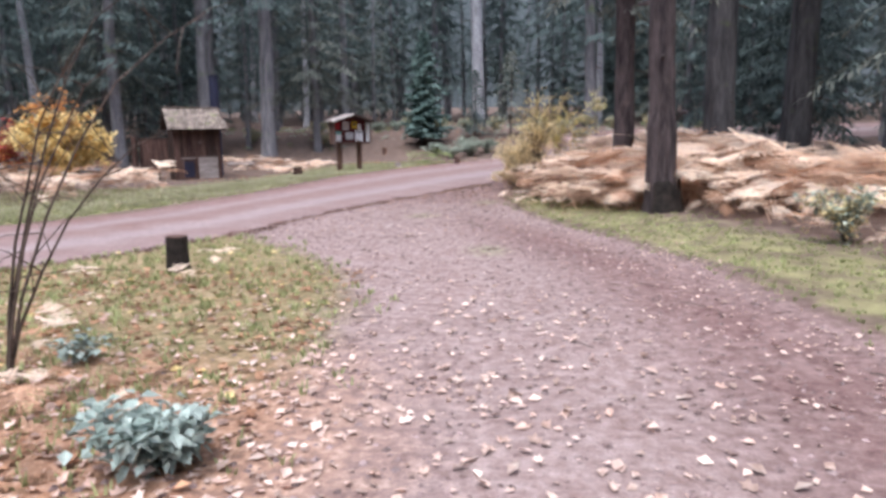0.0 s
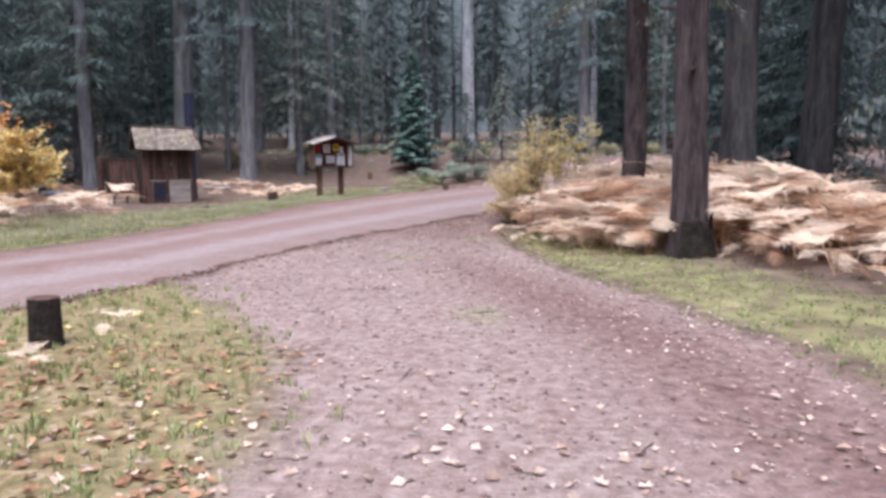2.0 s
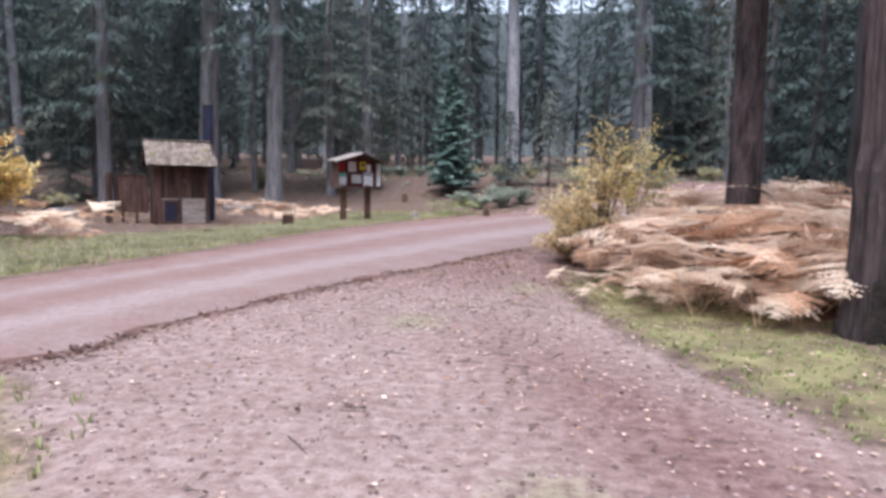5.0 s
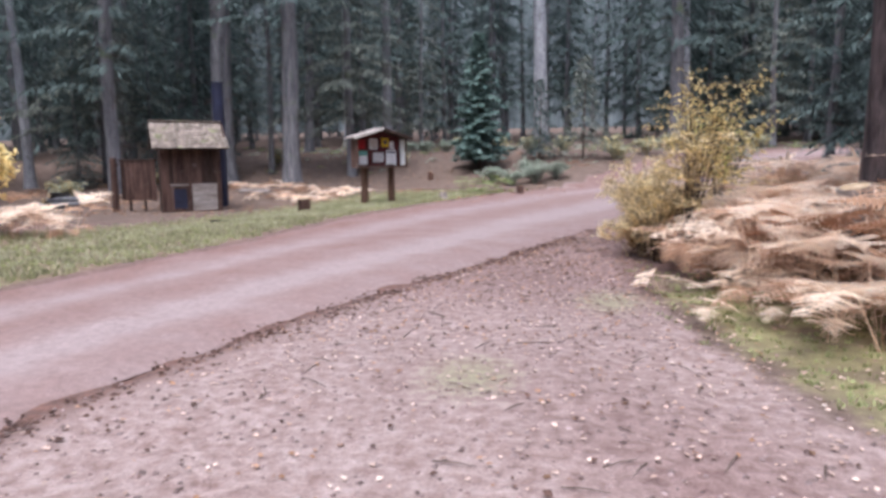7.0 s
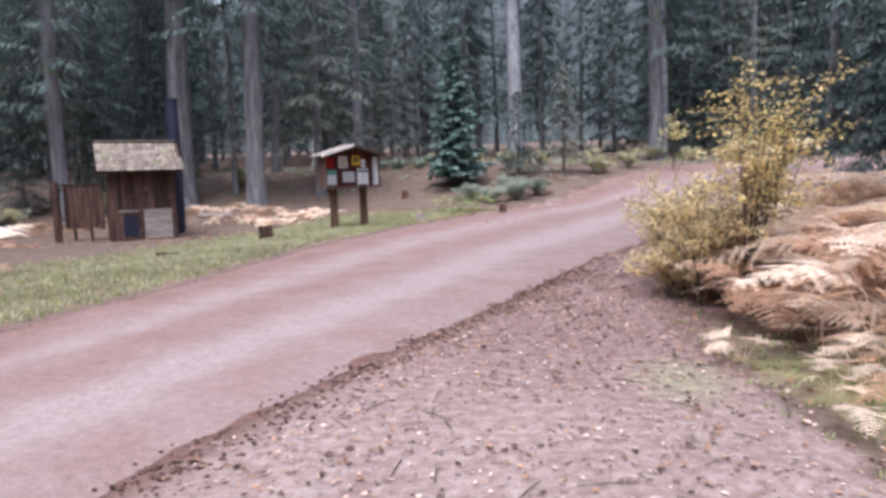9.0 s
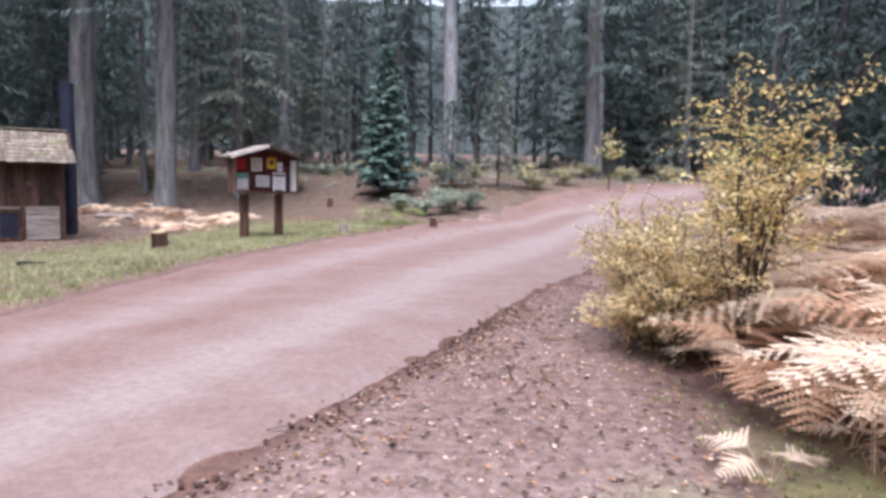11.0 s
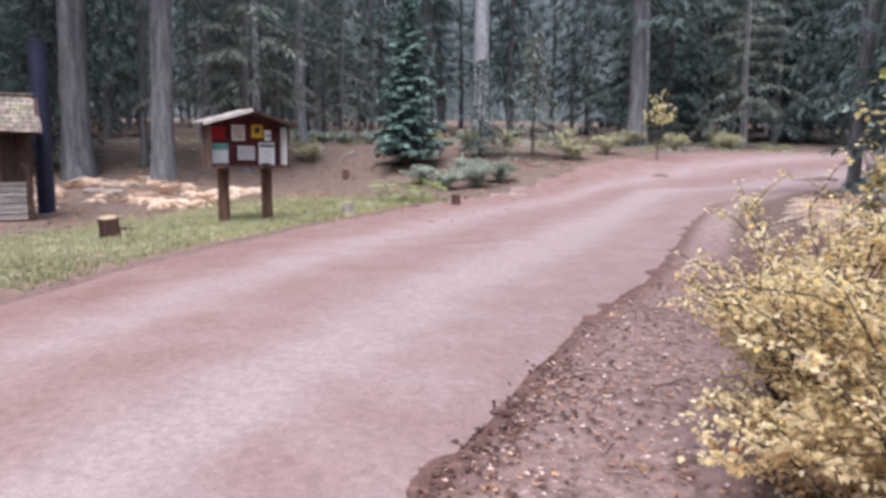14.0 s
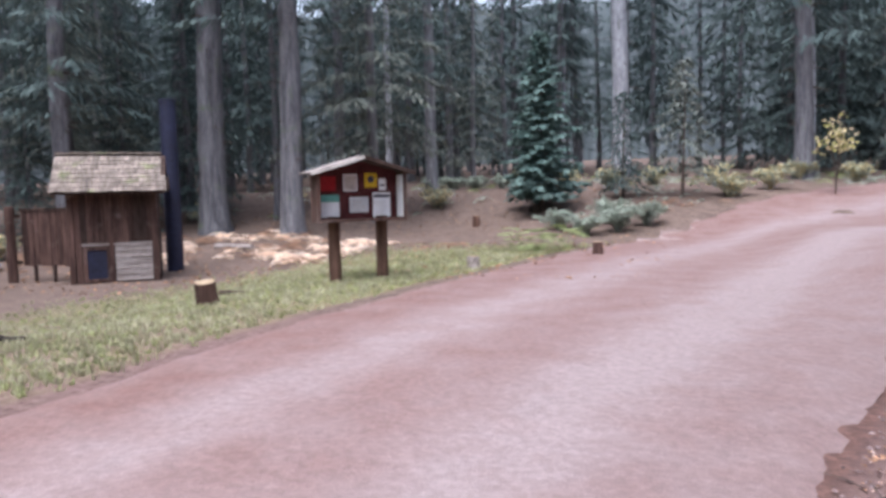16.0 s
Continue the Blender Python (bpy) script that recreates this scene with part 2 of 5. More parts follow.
def road_material():
    """Red cinder gravel, packed pale in the wheel tracks, redder between and along the edges."""
    m = bpy.data.materials.new("red_cinder_gravel")
    m.use_nodes = True
    N, L = m.node_tree.nodes, m.node_tree.links
    b = N["Principled BSDF"]
    b.inputs["Roughness"].default_value = 0.92
    b.inputs["Specular IOR Level"].default_value = 0.2
    co = N.new("ShaderNodeTexCoord").outputs["Object"]

    def nz(s, d=5):
        n = N.new("ShaderNodeTexNoise")
        n.inputs["Scale"].default_value, n.inputs["Detail"].default_value = s, d
        L.new(co, n.inputs[0])
        return n.outputs[0]

    a = N.new("ShaderNodeAttribute")
    a.attribute_name = "track"
    mid, fin, tiny = nz(1.6), nz(16), nz(70, 3)
    s = N.new("ShaderNodeMath")
    s.operation = 'MULTIPLY_ADD'
    L.new(mid, s.inputs[0])
    s.inputs[1].default_value = 0.65
    L.new(a.outputs["Fac"], s.inputs[2])
    r = N.new("ShaderNodeValToRGB")
    for e, (p, c) in zip(r.color_ramp.elements, ((0.22, (0.190, 0.102, 0.088)), (1.0, (0.315, 0.247, 0.250)))):
        e.position, e.color = min(p, 1.0), (*c, 1)
    L.new(s.outputs[0], r.inputs[0])
    o = N.new("ShaderNodeMixRGB")
    o.blend_type, o.inputs[0].default_value = 'OVERLAY', 0.35
    L.new(r.outputs[0], o.inputs[1])
    L.new(fin, o.inputs[2])
    o2 = N.new("ShaderNodeMixRGB")
    o2.blend_type, o2.inputs[0].default_value = 'OVERLAY', 0.35
    L.new(o.outputs[0], o2.inputs[1])
    L.new(tiny, o2.inputs[2])
    L.new(o2.outputs[0], b.inputs["Base Color"])
    bp = N.new("ShaderNodeBump")
    bp.inputs["Strength"].default_value, bp.inputs["Distance"].default_value = 0.5, 0.015
    L.new(tiny, bp.inputs["Height"])
    bp2 = N.new("ShaderNodeBump")
    bp2.inputs["Strength"].default_value, bp2.inputs["Distance"].default_value = 0.4, 0.03
    L.new(fin, bp2.inputs["Height"])
    L.new(bp.outputs[0], bp2.inputs["Normal"])
    L.new(bp2.outputs[0], b.inputs["Normal"])
    return m


# ---- mesh helpers ----
class Mesh:
    """Collects vertices and faces."""
    def __init__(self):
        self.v, self.f = [], []

    def add(self, verts, faces):
        k = len(self.v)
        self.v.extend(tuple(p) for p in verts)
        self.f.extend(tuple(i + k for i in q) for q in faces)

    def box(self, x0, y0, z0, x1, y1, z1, m=None):
        pts = [Vector((x, y, z)) for z in (z0, z1) for x, y in ((x0, y0), (x1, y0), (x1, y1), (x0, y1))]
        if m is not None:
            pts = [m @ p for p in pts]
        self.add(pts, ((3, 2, 1, 0), (4, 5, 6, 7), (0, 1, 5, 4), (1, 2, 6, 5), (2, 3, 7, 6), (3, 0, 4, 7)))

    def tube(self, pts, radii, n=6, caps=True, rough=0.0, rng=random):
        """A round tube along pts with one radius for each."""
        pts = [Vector(p) for p in pts]
        k0 = len(self.v)
        side = None
        for i, (p, r) in enumerate(zip(pts, radii)):
            d = (pts[min(i + 1, len(pts) - 1)] - pts[max(i - 1, 0)]).normalized()
            if side is None:
                side = d.cross(Vector((0.3, 1, 0.2))).normalized()
            side = (side - d * side.dot(d)).normalized()
            up = d.cross(side)
            for j in range(n):
                a = 2 * math.pi * j / n
                rr = r * (1 + rough * (rng.random() - 0.5))
                self.v.append(tuple(p + (side * math.cos(a) + up * math.sin(a)) * rr))
        for i in range(len(pts) - 1):
            for j in range(n):
                a, b = k0 + i * n + j, k0 + i * n + (j + 1) % n
                self.f.append((a, b, b + n, a + n))
        if caps:
            self.f.append(tuple(k0 + j for j in reversed(range(n))))
            self.f.append(tuple(k0 + (len(pts) - 1) * n + j for j in range(n)))

    def data(self, name, material, smooth=False):
        me = bpy.data.meshes.new(name)
        me.from_pydata(self.v, [], self.f)
        if smooth:
            me.polygons.foreach_set("use_smooth", [True] * len(me.polygons))
        if material:
            me.materials.append(material)
        me.update()
        return me


def part(name, mb, material, parent, label="", smooth=False):
    """One mesh object under a thing or a part; mb is a Mesh or ready mesh data."""
    data = mb.data(name, material, smooth) if isinstance(mb, Mesh) else mb
    ob = new(name, data)
    ob.parent = parent
    if label:
        ob["label"] = label
    return ob


def thing(name, label, category, m, group="", kind="", mb=None, material=None, smooth=False):
    ob = new(name, mb.data(name, material, smooth) if isinstance(mb, Mesh) else mb)
    ob.matrix_basis = m
    return tagged(ob, label, category, group, kind)


# ---- the lie of the land ----
def sstep(a, b, x):
    t = np.clip((np.asarray(x, float) - a) / (b - a), 0, 1)
    return t * t * (3 - 2 * t)


NEAR_EDGE = ((-11.0, 0.8), (-7.0, 4.7), (-4.05, 7.9), (-3.05, 9.6), (-2.66, 10.8), (-2.40, 12.1), (-2.06, 13.4), (-1.55, 15.0), (-0.95, 16.5), (-0.38, 17.9),
             (0.06, 19.1), (0.48, 20.3), (1.0, 21.7), (1.6, 23.0), (2.15, 24.2), (3.2, 26.8), (4.9, 30.6), (8.6, 37.0), (14.5, 42.2), (24.0, 46.0), (40.0, 49.0))
FAR_EDGE = ((-14.6, 3.6), (-10.0, 7.8), (-7.1, 11.2), (-6.0, 13.6), (-5.6, 15.2), (-5.35, 16.7), (-5.15, 18.2), (-5.0, 19.6), (-4.9, 21.0), (-4.8, 22.3),
            (-4.72, 23.4), (-4.6, 24.6), (-4.4, 26.0), (-4.1, 27.6), (-3.75, 29.3), (-2.9, 32.2), (-1.5, 37.0), (2.6, 44.6), (9.0, 49.4), (20.0, 53.0), (38.0, 56.5))


def spline(points, n):
    """Catmull-Rom through points, n samples a span."""
    P = [Vector((2 * points[0][0] - points[1][0], 2 * points[0][1] - points[1][1]))] + [Vector(p) for p in points]
    P.append(2 * P[-1] - P[-2])
    out = []
    for i in range(1, len(P) - 2):
        for k in range(n):
            t = k / n
            a, b, c, d = P[i - 1:i + 3]
            out.append(0.5 * ((2 * b) + (c - a) * t + (2 * a - 5 * b + 4 * c - d) * t * t + (3 * b - a - 3 * c + d) * t ** 3))
    out.append(P[-2])
    return out


near_line, far_line = spline(NEAR_EDGE, 26), spline(FAR_EDGE, 26)
near_np, far_np = np.array([tuple(p) for p in near_line]), np.array([tuple(p) for p in far_line])


def land(x, y):
    """Height of the ground, without its small bumps."""
    x, y = np.asarray(x, float), np.asarray(y, float)
    z = 1.75 * sstep(40, 51, y) + 0.06 * np.maximum(0, y - 51)
    z = z - 0.47 * sstep(-5.6, -10.5, x) * sstep(17, 28, y) * (1 - sstep(34, 41, y))
    z = z + 0.35 * sstep(-9, -13, x) * sstep(36, 43, y) * (1 - sstep(46, 54, y))
    z = z - 0.35 * sstep(-3.5, -6.5, x) * sstep(39, 43, y) * (1 - sstep(46, 52, y))
    z = z + (0.10 * sstep(2.2, 4.5, x) + 0.34 * sstep(2.3, 5.2, x) * sstep(12.6, 17.0, y)) * (1 - sstep(38, 46, y))
    z = z + 0.035 * np.maximum(0, x - 8) * (1 - sstep(36, 46, y))
    return z


def near_dist(x, y, line):
    """Distance from a point to a line's samples, and the index of the nearest."""
    d = np.hypot(line[:, 0] - x, line[:, 1] - y)
    i = int(d.argmin())
    return float(d[i]), i


def g(x, y):
    return float(land(x, y)) + 0.02 * noise.noise((x * 0.9, y * 0.9, 3.0)) + 0.008 * noise.noise((x * 4, y * 4, 7.0))


def in_road(x, y, grow=0.0):
    """True between the road's edges."""
    return (x > np.interp(y, far_np[:, 1], far_np[:, 0]) - grow) & (x < np.interp(y, near_np[:, 1], near_np[:, 0]) + grow)


GRAVEL_RIGHT = ((4.4, -12.0), (3.8, 0.0), (3.45, 4.7), (3.15, 7.2), (2.75, 9.0), (2.35, 10.1), (1.75, 11.8), (1.40, 13.4), (1.15, 15.5), (1.10, 17.4), (1.5, 19.5), (2.6, 22.5), (3.7, 26.0), (5.8, 31.5), (9.6, 37.2), (30, 46))
GRAVEL_LEFT = ((-1.2, -12.0), (-0.35, 0.0), (-0.05, 3.4), (0.12, 4.6), (0.10, 5.7), (-0.22, 7.1), (-0.70, 7.9), (-1.15, 8.6), (-2.2, 9.8), (-2.9, 10.4))


def x_at(line, y):
    return np.interp(y, [p[1] for p in line], [p[0] for p in line])


def covers(x, y):
    """How much gravel, grass, moss and leaf mould lies at each point (0 to 1)."""
    x, y = np.asarray(x, float), np.asarray(y, float)
    right, left = x_at(GRAVEL_RIGHT, y), x_at(GRAVEL_LEFT, y)
    gravel = sstep(0.35, -0.25, x - right) * np.where(y < 10.4, sstep(-1.0, 0.6, x - left), 1.0) * sstep(46, 40, y)
    xn, xf = np.interp(y, near_np[:, 1], near_np[:, 0]), np.interp(y, far_np[:, 1], far_np[:, 0])
    gravel = np.where(x < xf + 0.25, 0, gravel)
    west = sstep(0.1, -0.5, x - xf) * sstep(-9.5, -6.0, (x - xf)) * (0.55 + 0.45 * sstep(-4.5, -2.0, x - xf)) * sstep(42, 35, y)
    island = sstep(0.7, -0.9, x - left) * (y < 12) * sstep(0.4, -0.4, xn - x - 0.2)
    moss = sstep(-0.15, 0.5, x - right) * sstep(3.2, 1.2, x - right) * sstep(18, 14.8, y)
    grass = np.maximum.reduce([west, island * sstep(1.0, 4.0, y) * 0.95, moss * 0.4])
    leaf = np.maximum(sstep(6.2, 3.0, y) * sstep(1.6, -0.6, x) * 0.85, island * 0.38)
    return gravel, grass, moss * 0.60, leaf


def axis(lo, fine_lo, fine_hi, hi, step, growth=1.12):
    """Coordinates: even steps in the middle, growing outwards."""
    a = list(np.arange(fine_lo, fine_hi + 1e-6, step))
    s, p = step, fine_hi
    while p < hi:
        s *= growth
        p += s
        a.append(p)
    s, p = step, fine_lo
    while p > lo:
        s *= growth
        p -= s
        a.insert(0, p)
    return np.array(a)


def build_ground():
    xs, ys = axis(-700, -9, 7, 700, 0.11), axis(-700, -0.5, 27, 900, 0.11)
    X, Y = np.meshgrid(xs, ys)
    Z = land(X, Y)
    flat = np.empty(X.size)
    xr, yr, zr = X.ravel(), Y.ravel(), Z.ravel().copy()
    for i in range(X.size):
        x, y = xr[i], yr[i]
        flat[i] = 0.02 * noise.noise((x * 0.9, y * 0.9, 3.0)) + 0.008 * noise.noise((x * 4, y * 4, 7.0))
    zr += flat
    inner = (yr > 2) & (yr < 40) & (xr > -12) & (xr < 14)
    for i in np.nonzero(inner)[0]:
        d, k = near_dist(xr[i], yr[i], near_np)
        if d < 0.35:
            w = 0.15 + 0.12 * noise.noise((xr[i] * 1.7, yr[i] * 1.7, 1.0))
            zr[i] -= max(0.0, 1 - d / (w + 0.08)) * (0.02 + 0.04 * noise.noise((xr[i] * 2.3, yr[i] * 2.3, 5.0)))
    nx, ny = len(xs), len(ys)
    idx = np.arange(nx * ny).reshape(ny, nx)
    faces = np.stack([idx[:-1, :-1], idx[:-1, 1:], idx[1:, 1:], idx[1:, :-1]], -1).reshape(-1, 4)
    me = bpy.data.meshes.new("ground")
    me.vertices.add(nx * ny)
    me.vertices.foreach_set("co", np.stack([xr, yr, zr], -1).ravel())
    me.loops.add(faces.size)
    me.loops.foreach_set("vertex_index", faces.ravel())
    me.polygons.add(len(faces))
    me.polygons.foreach_set("loop_start", np.arange(0, faces.size, 4))
    me.polygons.foreach_set("use_smooth", [True] * len(faces))
    me.update()
    soil = np.zeros(X.size)
    for i in np.nonzero(inner)[0]:
        d, k = near_dist(xr[i], yr[i], near_np)
        soil[i] = max(0.0, 1 - max(0.0, d - 0.02) / 0.42) * 0.80
    wheel = np.exp(-((xr - np.interp(yr, (-5, 0, 5, 7.5, 10, 12.5), (3.0, 3.0, 2.85, 2.45, 1.5, 0.5))) / 0.8) ** 2) * sstep(15, 9, yr) * 0.80
    wheel = np.maximum(wheel, sstep(12.5, 16.5, yr) * sstep(30, 24, yr) * 0.60)
    patch = np.exp(-(((xr - 1.0) / 0.3) ** 2 + ((yr - 8.6) / 0.5) ** 2)) + np.exp(-(((xr + 0.2) / 0.35) ** 2 + ((yr - 12.4) / 0.5) ** 2)) + np.exp(-(((xr - 0.9) / 0.4) ** 2 + ((yr - 14.9) / 0.6) ** 2))
    for name, values in zip(("gravel", "grass", "moss", "leaf", "soil", "wheel", "patch"), (*covers(xr, yr), soil, wheel, patch * 0.7)):
        at = me.attributes.new(name, 'FLOAT', 'POINT')
        at.data.foreach_set("value", np.asarray(values, np.float32))
    me.materials.append(ground_material())
    return tagged(new("ground", me), "forest ground of leaf litter, moss and worn gravel", "ground", kind="structure")


def build_road():
    """The red gravel road, a crowned sheet with wheel tracks, laid on the ground."""
    rows, m = len(near_line), 25
    V, track = [], []
    for a, b in zip(near_line, far_line):
        wob = 0.04 * noise.noise((a[0] * 0.9, a[1] * 0.9, 2.0)) + 0.015 * noise.noise((a[0] * 2.6, a[1] * 2.6, 9.0))
        wob2 = 0.18 * noise.noise((b[0] * 1.1, b[1] * 1.1, 4.0))
        for j in range(m):
            t = j / (m - 1)
            p = a.lerp(b, t)
            d = (b - a).normalized()
            p = p + d * (wob * max(0, 1 - t * 4) + wob2 * max(0, t * 4 - 3))
            lift = 0.046 * min(1, t * 22, (1 - t) * 14) - 0.018
            rut = math.exp(-((t - 0.27) / 0.09) ** 2) + 0.9 * math.exp(-((t - 0.66) / 0.10) ** 2)
            z = g(p[0], p[1]) * 1.0 + lift + 0.02 * math.sin(math.pi * t) - 0.02 * rut + 0.006 * noise.noise((p[0] * 3, p[1] * 3, 1))
            V.append((p[0], p[1], z))
            track.append(0.12 + 0.46 * min(1.0, rut) + 0.26 * max(0.0, 1 - t * 1.35))
    F = [(i * m + j + 1, i * m + j, (i + 1) * m + j, (i + 1) * m + j + 1) for i in range(rows - 1) for j in range(m - 1)]
    me = bpy.data.meshes.new("road")
    me.from_pydata(V, [], F)
    me.polygons.foreach_set("use_smooth", [True] * len(F))
    me.attributes.new("track", 'FLOAT', 'POINT').data.foreach_set("value", track)
    me.materials.append(road_material())
    me.update()
    return tagged(new("road", me), "red cinder gravel forest road with wheel tracks", "road", kind="structure")


build_ground()
build_road()


# ---- trees ----
def bough(mb, base, direction, length, droop, rng, spray=0.16, width=0.05, density=1.0):
    """A drooping conifer branch: twigs to both sides, each hung with narrow needle sprays."""
    d = Vector(direction).normalized()
    side = d.cross(Vector((0, 0, 1))).normalized()
    n = max(4, int(length * 5.5 * density))
    for i in range(1, n + 1):
        t = i / n
        p = Vector(base) + d * (length * t) + Vector((0, 0, -droop * length * t * t))
        reach = length * 0.42 * (1 - 0.75 * t) * (0.7 + 0.6 * rng.random())
        for s in (-1, 1):
            tw = (side * s + d * (0.5 + 0.5 * rng.random()) + Vector((0, 0, -0.25 - 0.5 * rng.random()))).normalized()
            k = max(2, int(reach / spray * 1.1))
            for j in range(k):
                q = p + tw * (reach * (j + 0.3) / k)
                a = (tw + Vector((rng.uniform(-.4, .4), rng.uniform(-.4, .4), rng.uniform(-.75, .05)))).normalized()
                w = a.cross(Vector((rng.uniform(-.4, .4), rng.uniform(-.4, .4), 1))).normalized() * width * (0.5 + 0.45 * rng.random())
                ln = spray * (1.0 + 1.1 * rng.random())
                mb.add((q - w * 0.4, q + a * ln * 0.45 - w, q + a * ln, q + a * ln * 0.5 + w), ((0, 1, 2, 3),))
    return mb


def trunk_mesh(height, r0, rng, flare=0.35, n=14, lean=0.0, top=0.12):
    mb = Mesh()
    pts, rad = [], []
    k = 22
    for i in range(k + 1):
        t = (i / k) ** 1.6
        z = -0.25 + height * t
        pts.append((lean * t * height * 0.1 + 0.05 * math.sin(z * 0.5), 0.05 * math.cos(z * 0.43) - 0.05, z))
        rad.append(r0 * ((1 - t) ** 0.8 * (1 - top) + top) * (1 + flare * math.exp(-max(0, z) / 0.35)))
    mb.tube(pts, rad, n, rough=0.13, rng=rng)
    return mb


def stubs_mesh(height, r0, rng, count, zlo, zhi, size=0.5):
    """Dead snapped branches on the bare trunk."""
    mb = Mesh()
    for _ in range(count):
        z = rng.uniform(zlo, zhi)
        a = rng.uniform(0, 6.283)
        d = Vector((math.cos(a), math.sin(a), rng.uniform(-0.35, 0.1)))
        p = Vector((0, 0, z)) + d * r0 * 0.6
        ln = size * rng.uniform(0.3, 1.6)
        mb.tube((p, p + d * ln * 0.5, p + d * ln + Vector((0, 0, -0.12 * ln))), (0.022, 0.014, 0.005), 4)
    return mb


def crown_mesh(height, start, reach, rng, count, dense=1.0, droop=0.35, spray=0.2, width=0.05, top_only=False):
    mb = Mesh()
    for i in range(count):
        t = i / count
        z = start + (height - start) * t
        a = i * 2.399 + rng.uniform(-0.5, 0.5)
        ln = reach * (1 - 0.85 * t) * rng.uniform(0.65, 1.15)
        bough(mb, (0, 0, z), (math.cos(a), math.sin(a), 0.12), ln, droop * rng.uniform(0.6, 1.3), rng, spray, width, dense)
    return mb


class TreeKind:
    """Shared meshes of one kind of tree."""
    def __init__(self, seed, height, r0, bark, needles, start, reach, count, stubs=14, flare=0.35, dense=1.0, droop=0.35, spray=0.2, width=0.05, low=()):
        rng = random.Random(seed)
        self.trunk = trunk_mesh(height, r0, rng, flare).data("trunk", bark, True)
        self.stubs = stubs_mesh(height, r0, rng, stubs, 1.2, start + 1.5).data("dead_branches", TWIG) if stubs else None
        mb = crown_mesh(height, start, reach, rng, count, dense, droop, spray, width)
        self.crown = mb.data("crown", needles)
        self.low = None
        if low:
            mb = Mesh()
            for z, a, ln in low:
                bough(mb, (0, 0, z), (math.cos(a), math.sin(a), 0.05), ln, 0.42, rng, 0.17, 0.05, 1.2)
            self.low = mb.data("low_boughs", NEEDLE_DRY)


def plant_tree(kind, x, y, label, scale=1.0, turn=0.0, group="", name="conifer", lean=(0, 0), sink=0.0):
    root = thing(name, label, "tree", Matrix.Translation((x, y, g(x, y) - sink)) @ pose(0, 0, 0, lean[0], lean[1], turn) @ Matrix.Diagonal((scale, scale, scale, 1)), group)
    part("trunk", kind.trunk, None, root)
    if kind.stubs:
        tagged(part("dead_branches", kind.stubs, None, root, "bare dead branches"), kind="stuff")
    part("crown", kind.crown, None, root)
    if kind.low:
        tagged(part("low_boughs", kind.low, None, root, "drooping lichen-grey boughs"), kind="stuff")
    return root


FIR_A = TreeKind(11, 30, 0.40, BARK, NEEDLE, 7.0, 3.6, 90, stubs=26, spray=0.34, width=0.05, dense=1.15)
FIR_B = TreeKind(12, 27, 0.28, BARK, NEEDLE, 4.2, 3.0, 90, stubs=30, spray=0.34, width=0.05, dense=1.15)
FIR_C = TreeKind(13, 24, 0.17, BARK, NEEDLE, 2.6, 2.3, 90, stubs=26, spray=0.32, width=0.045, dense=1.15)
FIR_PALE = TreeKind(14, 30, 0.34, BARK_PALE, NEEDLE, 8.5, 3.4, 80, stubs=22, spray=0.34, width=0.05, dense=1.15)
FIR_LOW = TreeKind(15, 22, 0.20, BARK, NEEDLE_DRY, 2.2, 3.6, 80, stubs=16, spray=0.28, width=0.045, dense=1.2, droop=0.45)
FIR_DARK = TreeKind(26, 30, 0.40, BARK_DARK, NEEDLE, 7.5, 3.6, 80, stubs=20, spray=0.34, width=0.05, dense=1.1)
PINE_RED = TreeKind(16, 30, 0.31, BARK_RED, NEEDLE, 9.0, 3.4, 70, stubs=14, flare=0.25, spray=0.34, width=0.05, dense=1.15,
                    low=[(5.0 + 0.35 * i, i * 2.4, 2.4 + 0.25 * (i % 3)) for i in range(9)])
SPRUCE = TreeKind(17, 7.2, 0.085, TWIG, NEEDLE_BLUE, 0.6, 1.85, 165, stubs=0, spray=0.15, width=0.125, dense=1.7, droop=0.16)
SAPLING = TreeKind(18, 4.6, 0.055, TWIG, NEEDLE_DRY, 0.9, 1.35, 56, stubs=6, spray=0.17, width=0.05, dense=1.1, droop=0.6)
FIR_SKIRT = TreeKind(24, 20, 0.2, BARK, NEEDLE, 0.9, 3.3, 120, stubs=0, spray=0.32, width=0.06, dense=1.3, droop=0.35)
FIR_BOUGH = TreeKind(25, 24, 0.24, BARK, NEEDLE_DRY, 3.2, 4.2, 90, stubs=14, spray=0.28, width=0.045, dense=1.4, droop=0.42)
BUSHY = TreeKind(19, 5.0, 0.07, TWIG, NEEDLE, 0.5, 1.5, 90, stubs=0, spray=0.16, width=0.05, dense=1.2, droop=0.3)

